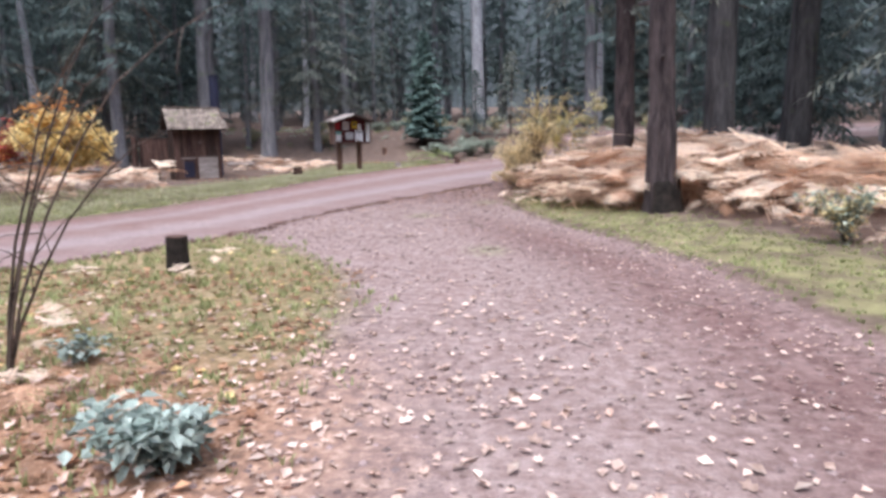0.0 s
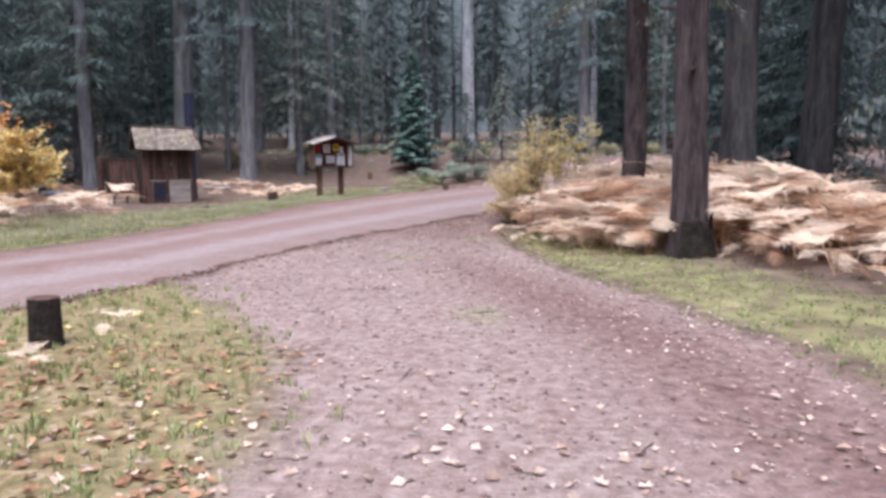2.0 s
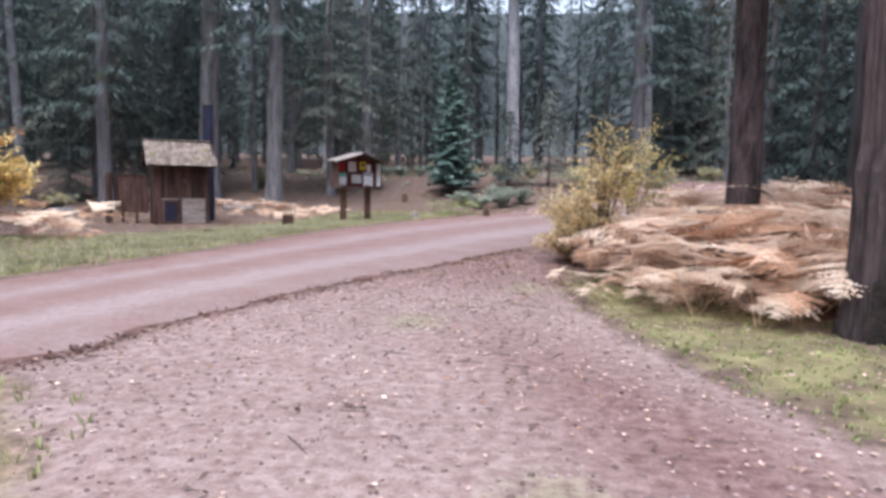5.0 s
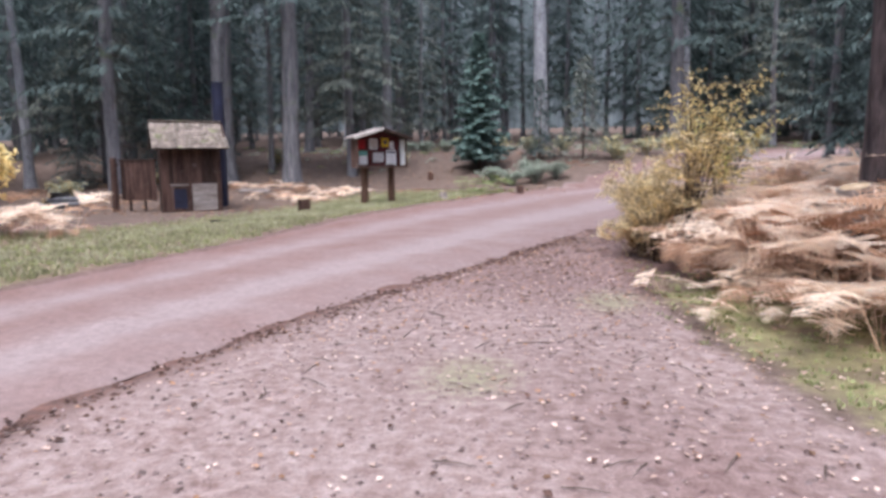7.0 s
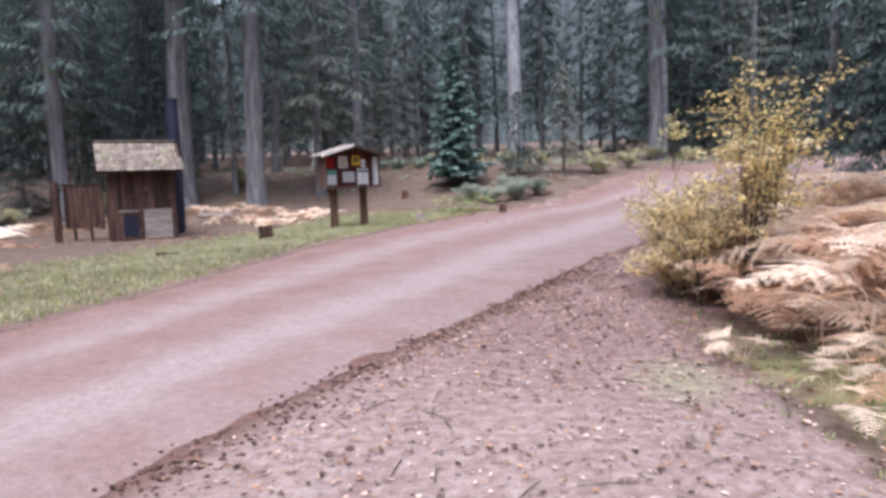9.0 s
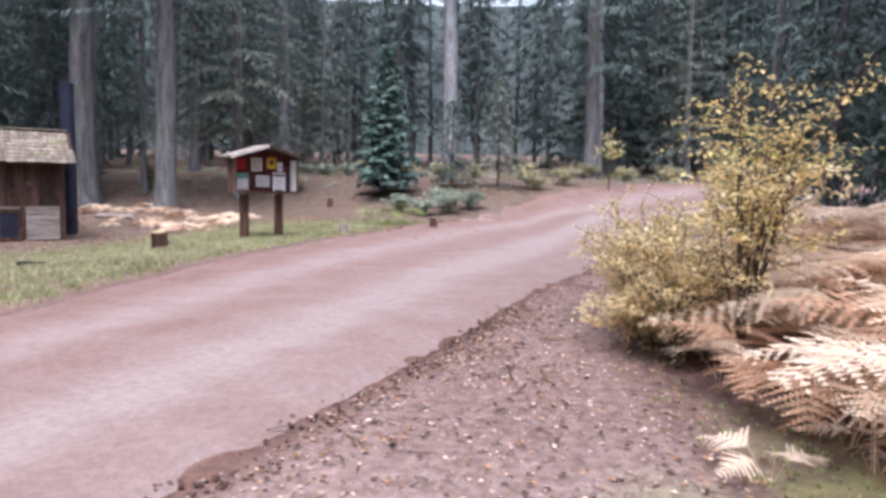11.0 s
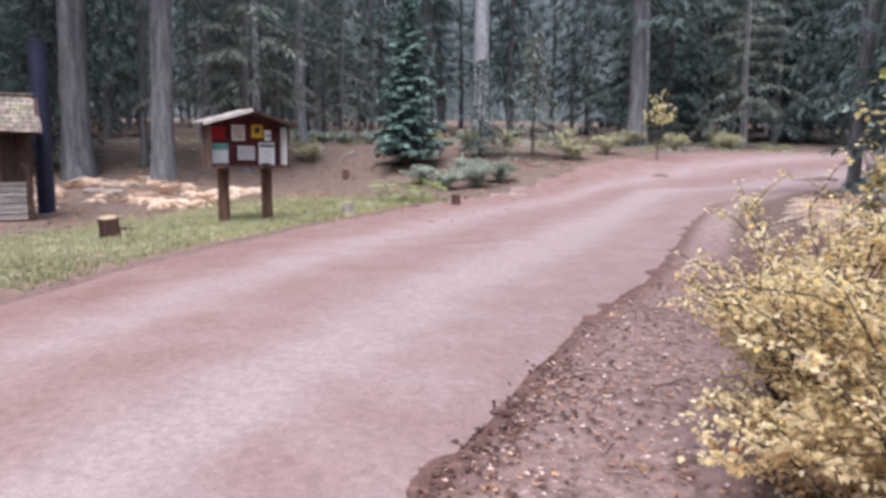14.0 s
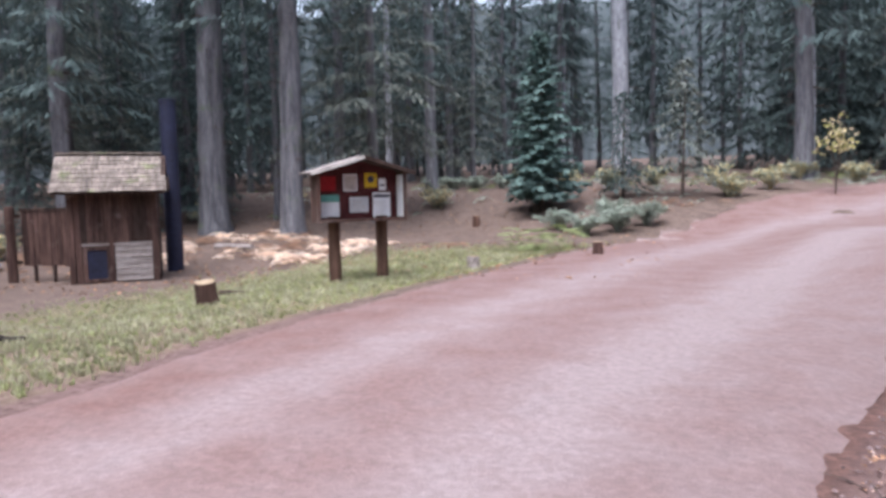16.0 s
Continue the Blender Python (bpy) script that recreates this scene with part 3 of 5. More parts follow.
TREES = (
    (FIR_A, -12.6, 41.4, 1.12, "tall grey-barked fir behind the hut"),
    (FIR_A, -16.7, 42.5, 1.42, "stout grey fir trunk behind the hut"),
    (FIR_PALE, -0.65, 65.2, 1.75, "pale lichen-grey fir at the forest edge"),
    (FIR_B, 8.25, 55.4, 1.6, "grey fir beside the far road bend"),
    (FIR_DARK, 6.8, 18.8, 1.0, "grey fir rising from tan bracken"),
    (FIR_DARK, 10.1, 22.2, 1.1, "grey fir among dead bracken"),
    (PINE_RED, 3.98, 16.6, 0.78, "reddish trunk standing in the bracken"),
)
TREES += ((FIR_BOUGH, -10.6, 45.2, 1.0, "fir with long drooping lichen-grey boughs"), (FIR_SKIRT, 11.5, 33.5, 0.9, "green fir with boughs down to the bracken"),
          (FIR_SKIRT, 14.0, 31.0, 1.0, "green fir with boughs down to the bracken"), (FIR_SKIRT, 15.5, 36.0, 1.0, "green fir with boughs down to the bracken"),
          (FIR_C, 10.4, 35.6, 1.0, "thin grey trunk beside low green boughs"), (FIR_BOUGH, -22.5, 41.0, 1.0, "fir with drooping boughs past the hut"),
          (FIR_SKIRT, -19.5, 45.0, 0.9, "dark green fir behind the privacy screen"), (FIR_B, -20.3, 38.5, 1.2, "grey fir trunk beyond the privacy screen"))
TREES += tuple((FIR_SKIRT, x, y, s, "dense dark fir closing the forest behind the road bend") for x, y, s in
               ((12.0, 63.0, 1.15), (15.5, 67.0, 1.2), (18.5, 62.0, 1.1), (11.0, 72.0, 1.3), (22.0, 67.0, 1.2), (25.5, 61.0, 1.1), (15.0, 76.0, 1.3), (29.0, 66.0, 1.2)))
TREES += ((FIR_SKIRT, -20.2, 41.5, 0.5, "small dark green fir past the privacy screen"), (FIR_SKIRT, -23.0, 39.5, 0.45, "small dark green fir past the privacy screen"))
for kind, x, y, s, label in TREES:
    plant_tree(kind, x, y, label, s, turn=x * 77 % 360)
plant_tree(SPRUCE, -3.55, 45.6, "young blue-green spruce with full skirts", 1.0, name="young_spruce")
plant_tree(BUSHY, -0.4, 47.5, "small dark green fir beside the spruce", 0.9, 40, name="young_fir")
plant_tree(SAPLING, 2.0, 47.6, "thin drooping grey sapling by the road", 1.25, 10, name="sapling")

rng = random.Random(5)
woods = []
tries = 0
while len(woods) < 230 and tries < 9000:
    tries += 1
    a = rng.uniform(-2.3, 2.3)
    r = rng.uniform(14, 95) if abs(a) < 1.15 else rng.uniform(14, 45)
    x, y = math.sin(a) * r, 8 + math.cos(a) * r
    if in_road(x, y, 2.2) or (-9.5 < x < 1 and 20 < y < 46) or (-19 < x < -5 and 2 < y < 39.5) or (abs(x) < 9 and y < 24) or (0 < x < 6.5 and y < 46):
        continue
    if abs(x + 4.5) < 3.5 and y < 60:
        continue
    if any((x - u) ** 2 + (y - v) ** 2 < (1.5 + 0.012 * r) ** 2 for u, v in woods) or any((x - q[1]) ** 2 + (y - q[2]) ** 2 < 6 for q in TREES):
        continue
    woods.append((x, y))
    kind = rng.choice((FIR_A, FIR_B, FIR_B, FIR_C, FIR_C, FIR_LOW, FIR_PALE, FIR_LOW))
    plant_tree(kind, x, y, "dark forest conifer with bare lower trunk", rng.uniform(0.75, 1.1), rng.uniform(0, 360), "conifers of the forest", lean=(rng.uniform(-1.5, 1.5), rng.uniform(-1.5, 1.5)))



def far_woods():
    """The dense far forest and the trees behind the walker, one joined mass of conifers."""
    rng = random.Random(8)
    kinds = []
    for seed, height, r0, start, reach in ((21, 26, 0.22, 1.5, 2.8), (22, 30, 0.30, 5.0, 3.2), (23, 24, 0.18, 3.0, 2.4)):
        r = random.Random(seed)
        kinds.append((trunk_mesh(height, r0, r, n=8), crown_mesh(height, start, reach, r, 72, 0.55, 0.4, 0.62, 0.12)))
    spots = []
    tries = 0
    while len(spots) < 255 and tries < 9000:
        tries += 1
        if len(spots) < 195:
            a, r = rng.uniform(-1.15, 1.25), rng.uniform(54, 98)
        else:
            a, r = rng.uniform(1.3, 5.0), rng.uniform(27, 42)
        if -0.17 < a < 0.10 and rng.random() < 0.7:
            continue
        x, y = math.sin(a) * r, 6 + math.cos(a) * r
        if in_road(x, y, 3.0) or any((x - p) ** 2 + (y - q) ** 2 < 6 for p, q in spots) or (len(spots) < 195 and y < 20):
            continue
        spots.append((x, y))
    for index, (name, label, material) in enumerate((("far_trunk_mass", "bare trunks of the dense far forest", BARK), ("far_needle_mass", "dark needles of the dense far forest", NEEDLE))):
        V, F, base = [], [], 0
        r2 = random.Random(77)
        for x, y in spots:
            mb = kinds[r2.randrange(3)][index]
            s, a = r2.uniform(0.75, 1.1), r2.uniform(0, 6.283)
            co = np.array(mb.v) * s
            c, sn = math.cos(a), math.sin(a)
            co = np.stack([co[:, 0] * c - co[:, 1] * sn + x, co[:, 0] * sn + co[:, 1] * c + y, co[:, 2] + g(x, y)], -1)
            f = np.array([q for q in mb.f if len(q) == 4])
            V.append(co)
            F.append(f + base)
            base += len(co)
        V, F = np.concatenate(V), np.concatenate(F)
        me = bpy.data.meshes.new(name)
        me.vertices.add(len(V))
        me.vertices.foreach_set("co", V.ravel())
        me.loops.add(F.size)
        me.loops.foreach_set("vertex_index", F.ravel())
        me.polygons.add(len(F))
        me.polygons.foreach_set("loop_start", np.arange(0, F.size, 4))
        me.update()
        me.materials.append(material)
        tagged(new(name, me), label, "forest", kind="stuff")


far_woods()


def backdrop():
    """Wooded distance closing the view past the trees, haze painted into its colour."""
    mb = Mesh()
    n = 60
    for i in range(n + 1):
        a = 2 * math.pi * i / n
        h = 33 + 3 * noise.noise((math.cos(a) * 9, math.sin(a) * 9, 0))
        x, y = 128 * math.sin(a), 10 + 128 * math.cos(a)
        mb.v += [(x, y, -3.0), (x, y, h)]
    mb.f += [(2 * i, 2 * i + 2, 2 * i + 3, 2 * i + 1) for i in range(n)]
    # pale blue-grey stands in for haze and light between the far trees
    m = mat("painted_haze_forest", (0.088, 0.106, 0.116), (0.178, 0.206, 0.220), 0.5, stretch=(1, 1, 0.06), fine=5, bump=0)
    return thing("backdrop", "distant forest backdrop with painted blue-green haze", "backdrop", Matrix(), kind="structure", mb=mb, material=m)


backdrop()


# the near reddish pine with a burnt foot
def near_pine():
    rng = random.Random(31)
    x, y = 3.85, 12.15
    root = thing("pine_tree", "reddish furrowed pine with a charred burnt foot", "tree", pose(x, y, g(x, y)))
    n, rows = 44, 70
    mb = Mesh()
    for i in range(rows + 1):
        t = (i / rows) ** 1.5
        z = -0.2 + 26 * t
        r = 0.212 * (1 - 0.75 * t) * (1 + 0.32 * math.exp(-max(0, z) / 0.22)) + (0.035 if z < 1.62 else 0.0)
        for j in range(n):
            a = 2 * math.pi * j / n
            f = noise.noise((math.cos(a) * 4.2, math.sin(a) * 4.2, z * 0.55)) + 0.5 * noise.noise((math.cos(a) * 9, math.sin(a) * 9, z * 1.6))
            rr = r * (1 + 0.19 * f)
            mb.v.append((math.cos(a) * rr - 0.022 * z, math.sin(a) * rr, z))
    for i in range(rows):
        for j in range(n):
            a, b = i * n + j, i * n + (j + 1) % n
            mb.f.append((a, b, b + n, a + n))
    part("trunk", mb, BARK_RED, root)
    burn = Mesh()
    m2, k2 = 18, 8
    for i in range(k2 + 1):
        z = -0.15 + 0.85 * i / k2
        for j in range(m2 + 1):
            a = -2.2 + 2.5 * j / m2
            top = 0.48 + 0.22 * noise.noise((a * 2.0, 0.3, 1.0)) + 0.1 * math.cos(a * 3)
            zz = min(z, top)
            r = (0.212 + 0.085) * (1 + 0.32 * math.exp(-max(0, zz) / 0.22)) + 0.02 * noise.noise((a * 5, zz * 6, 2.0)) - 0.02 * (z > top)
            burn.v.append((math.cos(a) * r, math.sin(a) * r, zz))
    for i in range(k2):
        for j in range(m2):
            a = i * (m2 + 1) + j
            burn.f.append((a, a + 1, a + m2 + 2, a + m2 + 1))
    part("burnt_foot", burn, CHAR, root, "black charred wood", True)
    for z, a, ln in ((1.62, -0.2, 0.12), (1.66, 0.9, 0.08), (2.5, -2.0, 0.1), (3.4, 2.4, 0.3), (4.6, 0.3, 0.5)):
        b = Mesh()
        d = Vector((math.cos(a), math.sin(a), 0.05))
        p = d * 0.24 + Vector((0, 0, z))
        b.tube((p, p + d * ln * 0.6, p + d * ln), (0.045, 0.035, 0.02), 6, rough=0.3, rng=rng)
        part("branch_stub", b, BARK_RED, root)
    part("crown", PINE_RED.crown, None, root)
    return root


near_pine()


# ---- the hut ----
HUT = Matrix.Translation((-14.79, 32.17, -0.53)) @ pose(0, 0, 0, 0, 0, 34.6) @ Matrix.Diagonal((1.09, 1.04, 1.055, 1))


def board(parent, name, x0, y0, z0, x1, y1, z1, material, label="", m=None):
    mb = Mesh()
    mb.box(x0, y0, z0, x1, y1, z1, m)
    return part(name, mb, material, parent, label)


def hut():
    rng = random.Random(41)
    root = thing("toilet_hut", "weathered brown wooden hut with cedar shingle roof", "hut", HUT)
    x0, x1, y0, y1 = 0.44, 2.40, -0.72, 0.78
    eave, ridge = 2.34, 3.27
    body = Mesh()
    body.box(x0 + 0.05, y0 + 0.06, 0.02, x1 - 0.05, y1 - 0.02, eave)
    part("wall_core", body, BOARD_DARK, root)
    for x in (x0, x1 - 0.13):
        board(root, "corner_post", x, y0 - 0.02, 0, x + 0.13, y0 + 0.11, eave, BOARD, "brown square corner post")
    # upright boards of the front, each its own piece
    k = 13
    xs = [x0 + 0.14 + (x1 - x0 - 0.28) * i / k for i in range(k + 1)]
    for i in range(k):
        low = 1.02 if xs[i] > 0.78 else 0.06
        d = rng.uniform(0, 0.012)
        board(root, "plank", xs[i] + 0.004, y0 + 0.025 - d, low, xs[i + 1] - 0.004, y0 + 0.06, eave - 0.02, BOARD if rng.random() < 0.75 else BOARD_DARK)
    mid = 1.36
    board(root, "door_post", mid - 0.05, y0 - 0.03, 0.02, mid + 0.05, y0 + 0.05, eave - 0.04, BOARD, "upright centre post")
    board(root, "rail", 0.72, y0 - 0.015, 0.98, x1 - 0.14, y0 + 0.04, 1.05, BOARD_GREY, "pale horizontal rail")
    # dark vent opening with its frame
    for a in ((0.74, 0.10, 0.82, 0.96), (1.25, 0.10, 1.31, 0.96), (0.82, 0.10, 1.25, 0.17), (0.82, 0.88, 1.25, 0.96)):
        board(root, "vent_frame", a[0], y0 - 0.012, a[1], a[2], y0 + 0.03, a[3], BOARD)
    board(root, "vent_screen", 0.82, y0 + 0.02, 0.17, 1.25, y0 + 0.05, 0.88, PIPE, "dark mesh vent")
    for i in range(6):
        z = 0.10 + i * 0.145
        t = Matrix.Translation((0, y0 + 0.01, z)) @ pose(0, 0, 0, -9)
        board(root, "louvre_slat", 1.43, -0.02, 0, x1 - 0.15, 0.012, 0.150, BOARD_GREY, "pale grey slat", t)
    board(root, "sill", x0, y0 - 0.03, 0, x1, y0 + 0.02, 0.07, BOARD_DARK)
    for s in (0, 1):
        xx = x0 if s == 0 else x1 - 0.05
        for i in range(9):
            y = y0 + 0.12 + (y1 - y0 - 0.14) * i / 9
            board(root, "plank", xx + (0.0 if s == 0 else 0.012), y + 0.004, 0.04, xx + 0.05, y + (y1 - y0 - 0.14) / 9 - 0.004, eave, BOARD_DARK if i % 3 else BOARD)
    for xx in (x0 + 0.02, x1 - 0.06):
        gable = Mesh()
        gable.add([(xx, y0, eave - 0.02), (xx, y1, eave - 0.02), (xx, 0.0, ridge - 0.12), (xx + 0.04, y0, eave - 0.02), (xx + 0.04, y1, eave - 0.02), (xx + 0.04, 0.0, ridge - 0.12)],
                  ((0, 2, 1), (3, 4, 5), (0, 1, 4, 3), (1, 2, 5, 4), (2, 0, 3, 5)))
        part("gable", gable, BOARD_DARK, root)
    deck = Mesh()
    run, drop = 1.10, 0.90
    for s in (-1, 1):
        a, b = Vector((0, 0, ridge - 0.04)), Vector((0, s * run, ridge - 0.04 - drop))
        n = Vector((0, s * drop, run)).normalized() * 0.04
        L, R = Vector((0.20, 0, 0)), Vector((2.62, 0, 0))
        deck.add([a + L, a + R, b + R, b + L, a + L - n, a + R - n, b + R - n, b + L - n], ((0, 1, 2, 3), (7, 6, 5, 4), (0, 4, 5, 1), (1, 5, 6, 2), (2, 6, 7, 3), (3, 7, 4, 0)))
    roof = part("roof", deck, BOARD_DARK, root)
    # shingles of both slopes, courses lapping downwards
    slope = math.hypot(run, drop)
    ang = math.degrees(math.atan2(drop, run))
    rows = 8
    for s in (-1, 1):
        for r in range(rows):
            x = 0.17
            u0 = slope * r / rows
            while x < 2.60:
                w = rng.uniform(0.11, 0.22)
                xe = min(x + w, 2.66)
                if r < 5 and xe > 2.56:
                    xe = 2.53
                if xe - x > 0.04:
                    mb = Mesh()
                    ln = slope / rows + 0.10 + rng.uniform(-0.012, 0.02)
                    t0, t1 = 0.012, 0.028 + rng.uniform(0, 0.012)
                    pts = [(x + 0.003, 0, t0), (xe - 0.003, 0, t0), (xe - 0.003, ln, t1), (x + 0.003, ln, t1), (x + 0.003, 0, t0 - 0.01), (xe - 0.003, 0, t0 - 0.01), (xe - 0.003, ln, t1 - 0.016), (x + 0.003, ln, t1 - 0.016)]
                    c, sn = math.cos(radians(ang)), math.sin(radians(ang))
                    out = []
                    for px, v, h in pts:
                        u = u0 + v
                        out.append((px, s * (u * c + h * sn), ridge - 0.03 - u * sn + h * c + 0.012))
                    f = ((0, 1, 2, 3), (7, 6, 5, 4), (1, 5, 6, 2), (2, 6, 7, 3), (3, 7, 4, 0))
                    mb.add(out, f if s > 0 else tuple(tuple(reversed(q)) for q in f))
                    part("shingle", mb, SHINGLE, roof)
                x += w
    cap = Mesh()
    cap.box(0.17, -0.11, ridge + 0.0, 2.54, 0.11, ridge + 0.035)
    part("ridge_cap", cap, SHINGLE, roof)
    board(roof, "fascia", 0.20, -run - 0.03, ridge - drop - 0.13, 2.62, -run, ridge - drop - 0.03, BOARD_DARK)
    return root


hut()


def vent_stack():
    m = Matrix.Translation((-13.17, 35.00, -0.50))
    root = thing("vent_stack", "tall black painted steel vent stack beside the hut", "vent pipe", m)
    mb = Mesh()
    mb.tube([(0, 0, 0), (0, 0, 0.06), (0, 0, 5.05)], [0.24, 0.24, 0.225], 20)
    part("pipe", mb, PIPE, root, smooth=False)
    col = Mesh()
    col.tube([(0, 0, 4.97), (0, 0, 5.09)], [0.24, 0.24], 20)
    part("rim", col, PIPE, root)
    base = Mesh()
    base.tube([(0, 0, -0.05), (0, 0, 0.05)], [0.29, 0.27], 16)
    part("base_ring", base, CLOD, root)
    return root


vent_stack()


def screen_fence():
    m = Matrix.Translation((-15.92, 32.03, -0.50)) @ pose(0, 0, 0, 0, 0, 6) @ Matrix.Diagonal((1.04, 1.0, 1.04, 1))
    root = thing("privacy_screen", "weathered board privacy screen beside the hut", "fence", m)
    rng = random.Random(43)
    for i in range(8):
        x = 0.02 + i * 0.165
        board(root, "plank", x, 0.30 + rng.uniform(-0.01, 0.01), 0.44 + rng.uniform(-0.03, 0.03), x + 0.155, 0.33, 1.86, BOARD)
    board(root, "top_rail", -0.02, 0.27, 1.86, 1.36, 0.36, 1.94, BOARD_DARK)
    board(root, "rail", 0.0, 0.335, 0.6, 1.34, 0.38, 0.69, BOARD_DARK)
    for x, y, h in ((-0.08, 0, 2.0), (0.30, 0.36, 1.85), (0.85, 0.36, 1.85)):
        mb = Mesh()
        mb.tube([(x, y, -0.1), (x, y, h - 0.05), (x, y, h)], [0.125 if y == 0 else 0.05, 0.12 if y == 0 else 0.05, 0.09 if y == 0 else 0.045], 10, rough=0.06, rng=rng)
        part("post", mb, BOARD if y == 0 else BOARD_DARK, root)
    for z in (0.5, 1.7):
        board(root, "side_rail", -0.12, 0.05, z, -0.04, 0.32, z + 0.08, BOARD_DARK)
    return root


screen_fence()


# ---- the notice board ----
def kiosk():
    m = Matrix.Translation((-5.21, 29.85, g(-5.2, 29.8))) @ pose(0, 0, 0, 0, 0, 43)
    root = thing("notice_board", "roofed maroon notice board on two round posts", "notice board", m)
    rng = random.Random(44)
    for x in (-0.49, 0.49):
        mb = Mesh()
        mb.tube([(x, 0.03, -0.2), (x, 0.03, 0.6), (x, 0.03, 1.25)], [0.122, 0.117, 0.114], 12, rough=0.05, rng=rng)
        part("post", mb, POST, root, "brown round wooden post")
    board(root, "back_panel", -0.84, 0.06, 1.20, 0.84, 0.10, 2.16, MAROON, "maroon backboard")
    board(root, "bottom_ledge", -0.84, -0.30, 1.155, 0.84, 0.10, 1.20, BOARD, "brown ledge")
    # left side panel brown-tan, right one darker
    board(root, "side_panel", -0.90, -0.30, 1.15, -0.84, 0.11, 2.08, BOARD, "tan side panel")
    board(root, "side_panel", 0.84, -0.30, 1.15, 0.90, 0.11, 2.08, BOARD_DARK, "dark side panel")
    gable = Mesh()
    gable.add([(-0.9, 0.04, 2.08), (0.9, 0.04, 2.08), (0, 0.04, 2.34), (-0.9, 0.10, 2.08), (0.9, 0.10, 2.08), (0, 0.10, 2.34)], ((0, 1, 2), (5, 4, 3), (0, 3, 4, 1), (1, 4, 5, 2), (2, 5, 3, 0)))
    part("gable", gable, MAROON, root)
    # left slope and barge board coloured paler than the right ones
    for s in (-1, 1):
        mb = Mesh()
        a, b = Vector((0, 0, 2.40)), Vector((s * 1.06, 0, 2.09))
        n = Vector((s * 0.31, 0, 1.06)).normalized() * 0.035
        F, B = Vector((0, -0.42, 0)), Vector((0, 0.30, 0))
        mb.add([a + F, a + B, b + B, b + F, a + F - n, a + B - n, b + B - n, b + F - n], ((0, 1, 2, 3), (7, 6, 5, 4), (0, 4, 5, 1), (1, 5, 6, 2), (2, 6, 7, 3), (3, 7, 4, 0)))
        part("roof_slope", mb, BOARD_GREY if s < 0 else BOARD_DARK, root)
        mb = Mesh()
        F2 = Vector((0, -0.445, 0))
        n2 = n * 2.0
        mb.add([a + F, b + F, b + F - n2, a + F - n2, a + F2, b + F2, b + F2 - n2, a + F2 - n2], ((0, 1, 2, 3), (7, 6, 5, 4), (0, 4, 5, 1), (1, 5, 6, 2), (2, 6, 7, 3), (3, 7, 4, 0)))
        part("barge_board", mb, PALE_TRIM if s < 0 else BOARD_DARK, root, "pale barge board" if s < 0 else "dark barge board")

    def sheet(x0, z0, x1, z1, material, name="notice", y=0.055, label=""):
        return board(root, name, x0, y - 0.006, z0, x1, y, z1, material, label)

    sheet(-0.72, 1.74, -0.42, 2.02, RED, label="plain red square notice")
    sheet(-0.27, 1.73, 0.02, 2.06, PAPER, label="grey printed notice")
    sheet(-0.245, 1.76, -0.005, 2.03, PAPER_GREY, "print", 0.047)
    y1 = sheet(0.17, 1.80, 0.43, 2.11, YELLOW, label="yellow notice with dark emblem")
    mb = Mesh()
    mb.tube([(0.30, 0.047, 1.96), (0.30, 0.043, 1.96)], [0.07, 0.07], 14)
    part("emblem", mb, INK, root)
    sheet(0.47, 1.74, 0.62, 1.97, PAPER, label="small white notice")
    sheet(0.50, 1.83, 0.59, 1.86, INK, "print", 0.047)
    p = sheet(-0.76, 1.24, -0.36, 1.67, PAPER, label="white notice with teal heading")
    sheet(-0.76, 1.53, -0.36, 1.67, TEAL, "heading", 0.047)
    sheet(-0.15, 1.32, 0.24, 1.62, PAPER, label="white printed notice")
    for i in range(5):
        sheet(-0.10, 1.36 + i * 0.047, 0.10 + (i * 37 % 10) * 0.01, 1.372 + i * 0.047, PAPER_GREY, "print_line", 0.047)
    sheet(0.33, 1.22, 0.70, 1.70, PAPER, label="large white notice with blue-grey heading", y=0.050)
    sheet(0.35, 1.60, 0.68, 1.66, INK, "heading", 0.043)
    for i in range(6):
        sheet(0.37, 1.28 + i * 0.045, 0.55 + (i * 53 % 10) * 0.01, 1.290 + i * 0.045, PAPER_GREY, "print_line", 0.043)
    # thin white sheet colours the right side panel's inner face
    board(root, "notice", 0.833, -0.27, 1.22, 0.839, 0.02, 2.03, PAPER, "white sheet on the inner face of the side panel")
    return root


kiosk()


# ---- stumps and logs ----
def stump(name, label, x, y, r, h, bark, lean=0.0, turn=0.0, top=ENDGRAIN, rough=0.1, group=""):
    rng = random.Random(int(x * 100) ^ int(y * 100))
    root = thing(name, label, "stump", pose(x, y, g(x, y), lean, 0, turn), group)
    mb = Mesh()
    n = 18
    mb.tube([(0, 0, -0.08), (0, 0, 0.05), (0, 0, h * 0.6), (0, 0, h)], [r * 1.18, r * 1.08, r, r * 0.98], n, rough=rough, rng=rng)
    part("trunk", mb, bark, root)
    cut = Mesh()
    cut.tube([(0, 0, h + 0.001), (0, 0, h + 0.008)], [r * 0.92, r * 0.90], n)
    part("cut_face", cut, top, root, "sawn face")
    return root


stump("cut_post", "short dark charred cut post in the grass", -2.28, 7.3, 0.115, 0.37, CHAR, top=BOARD)
stump("stump", "low round log stump with pale sawn top", -6.66, 26.95, 0.17, 0.38, BOARD, lean=9)
stump("stump", "small broken stump with pale top", -3.45, 32.1, 0.13, 0.27, BOARD_GREY, rough=0.3)
stump("stump", "short brown post stump", -6.1, 44.6, 0.14, 0.42, POST)
stump("stump", "short grey post stump by the road", -0.9, 35.2, 0.13, 0.34, BOARD)
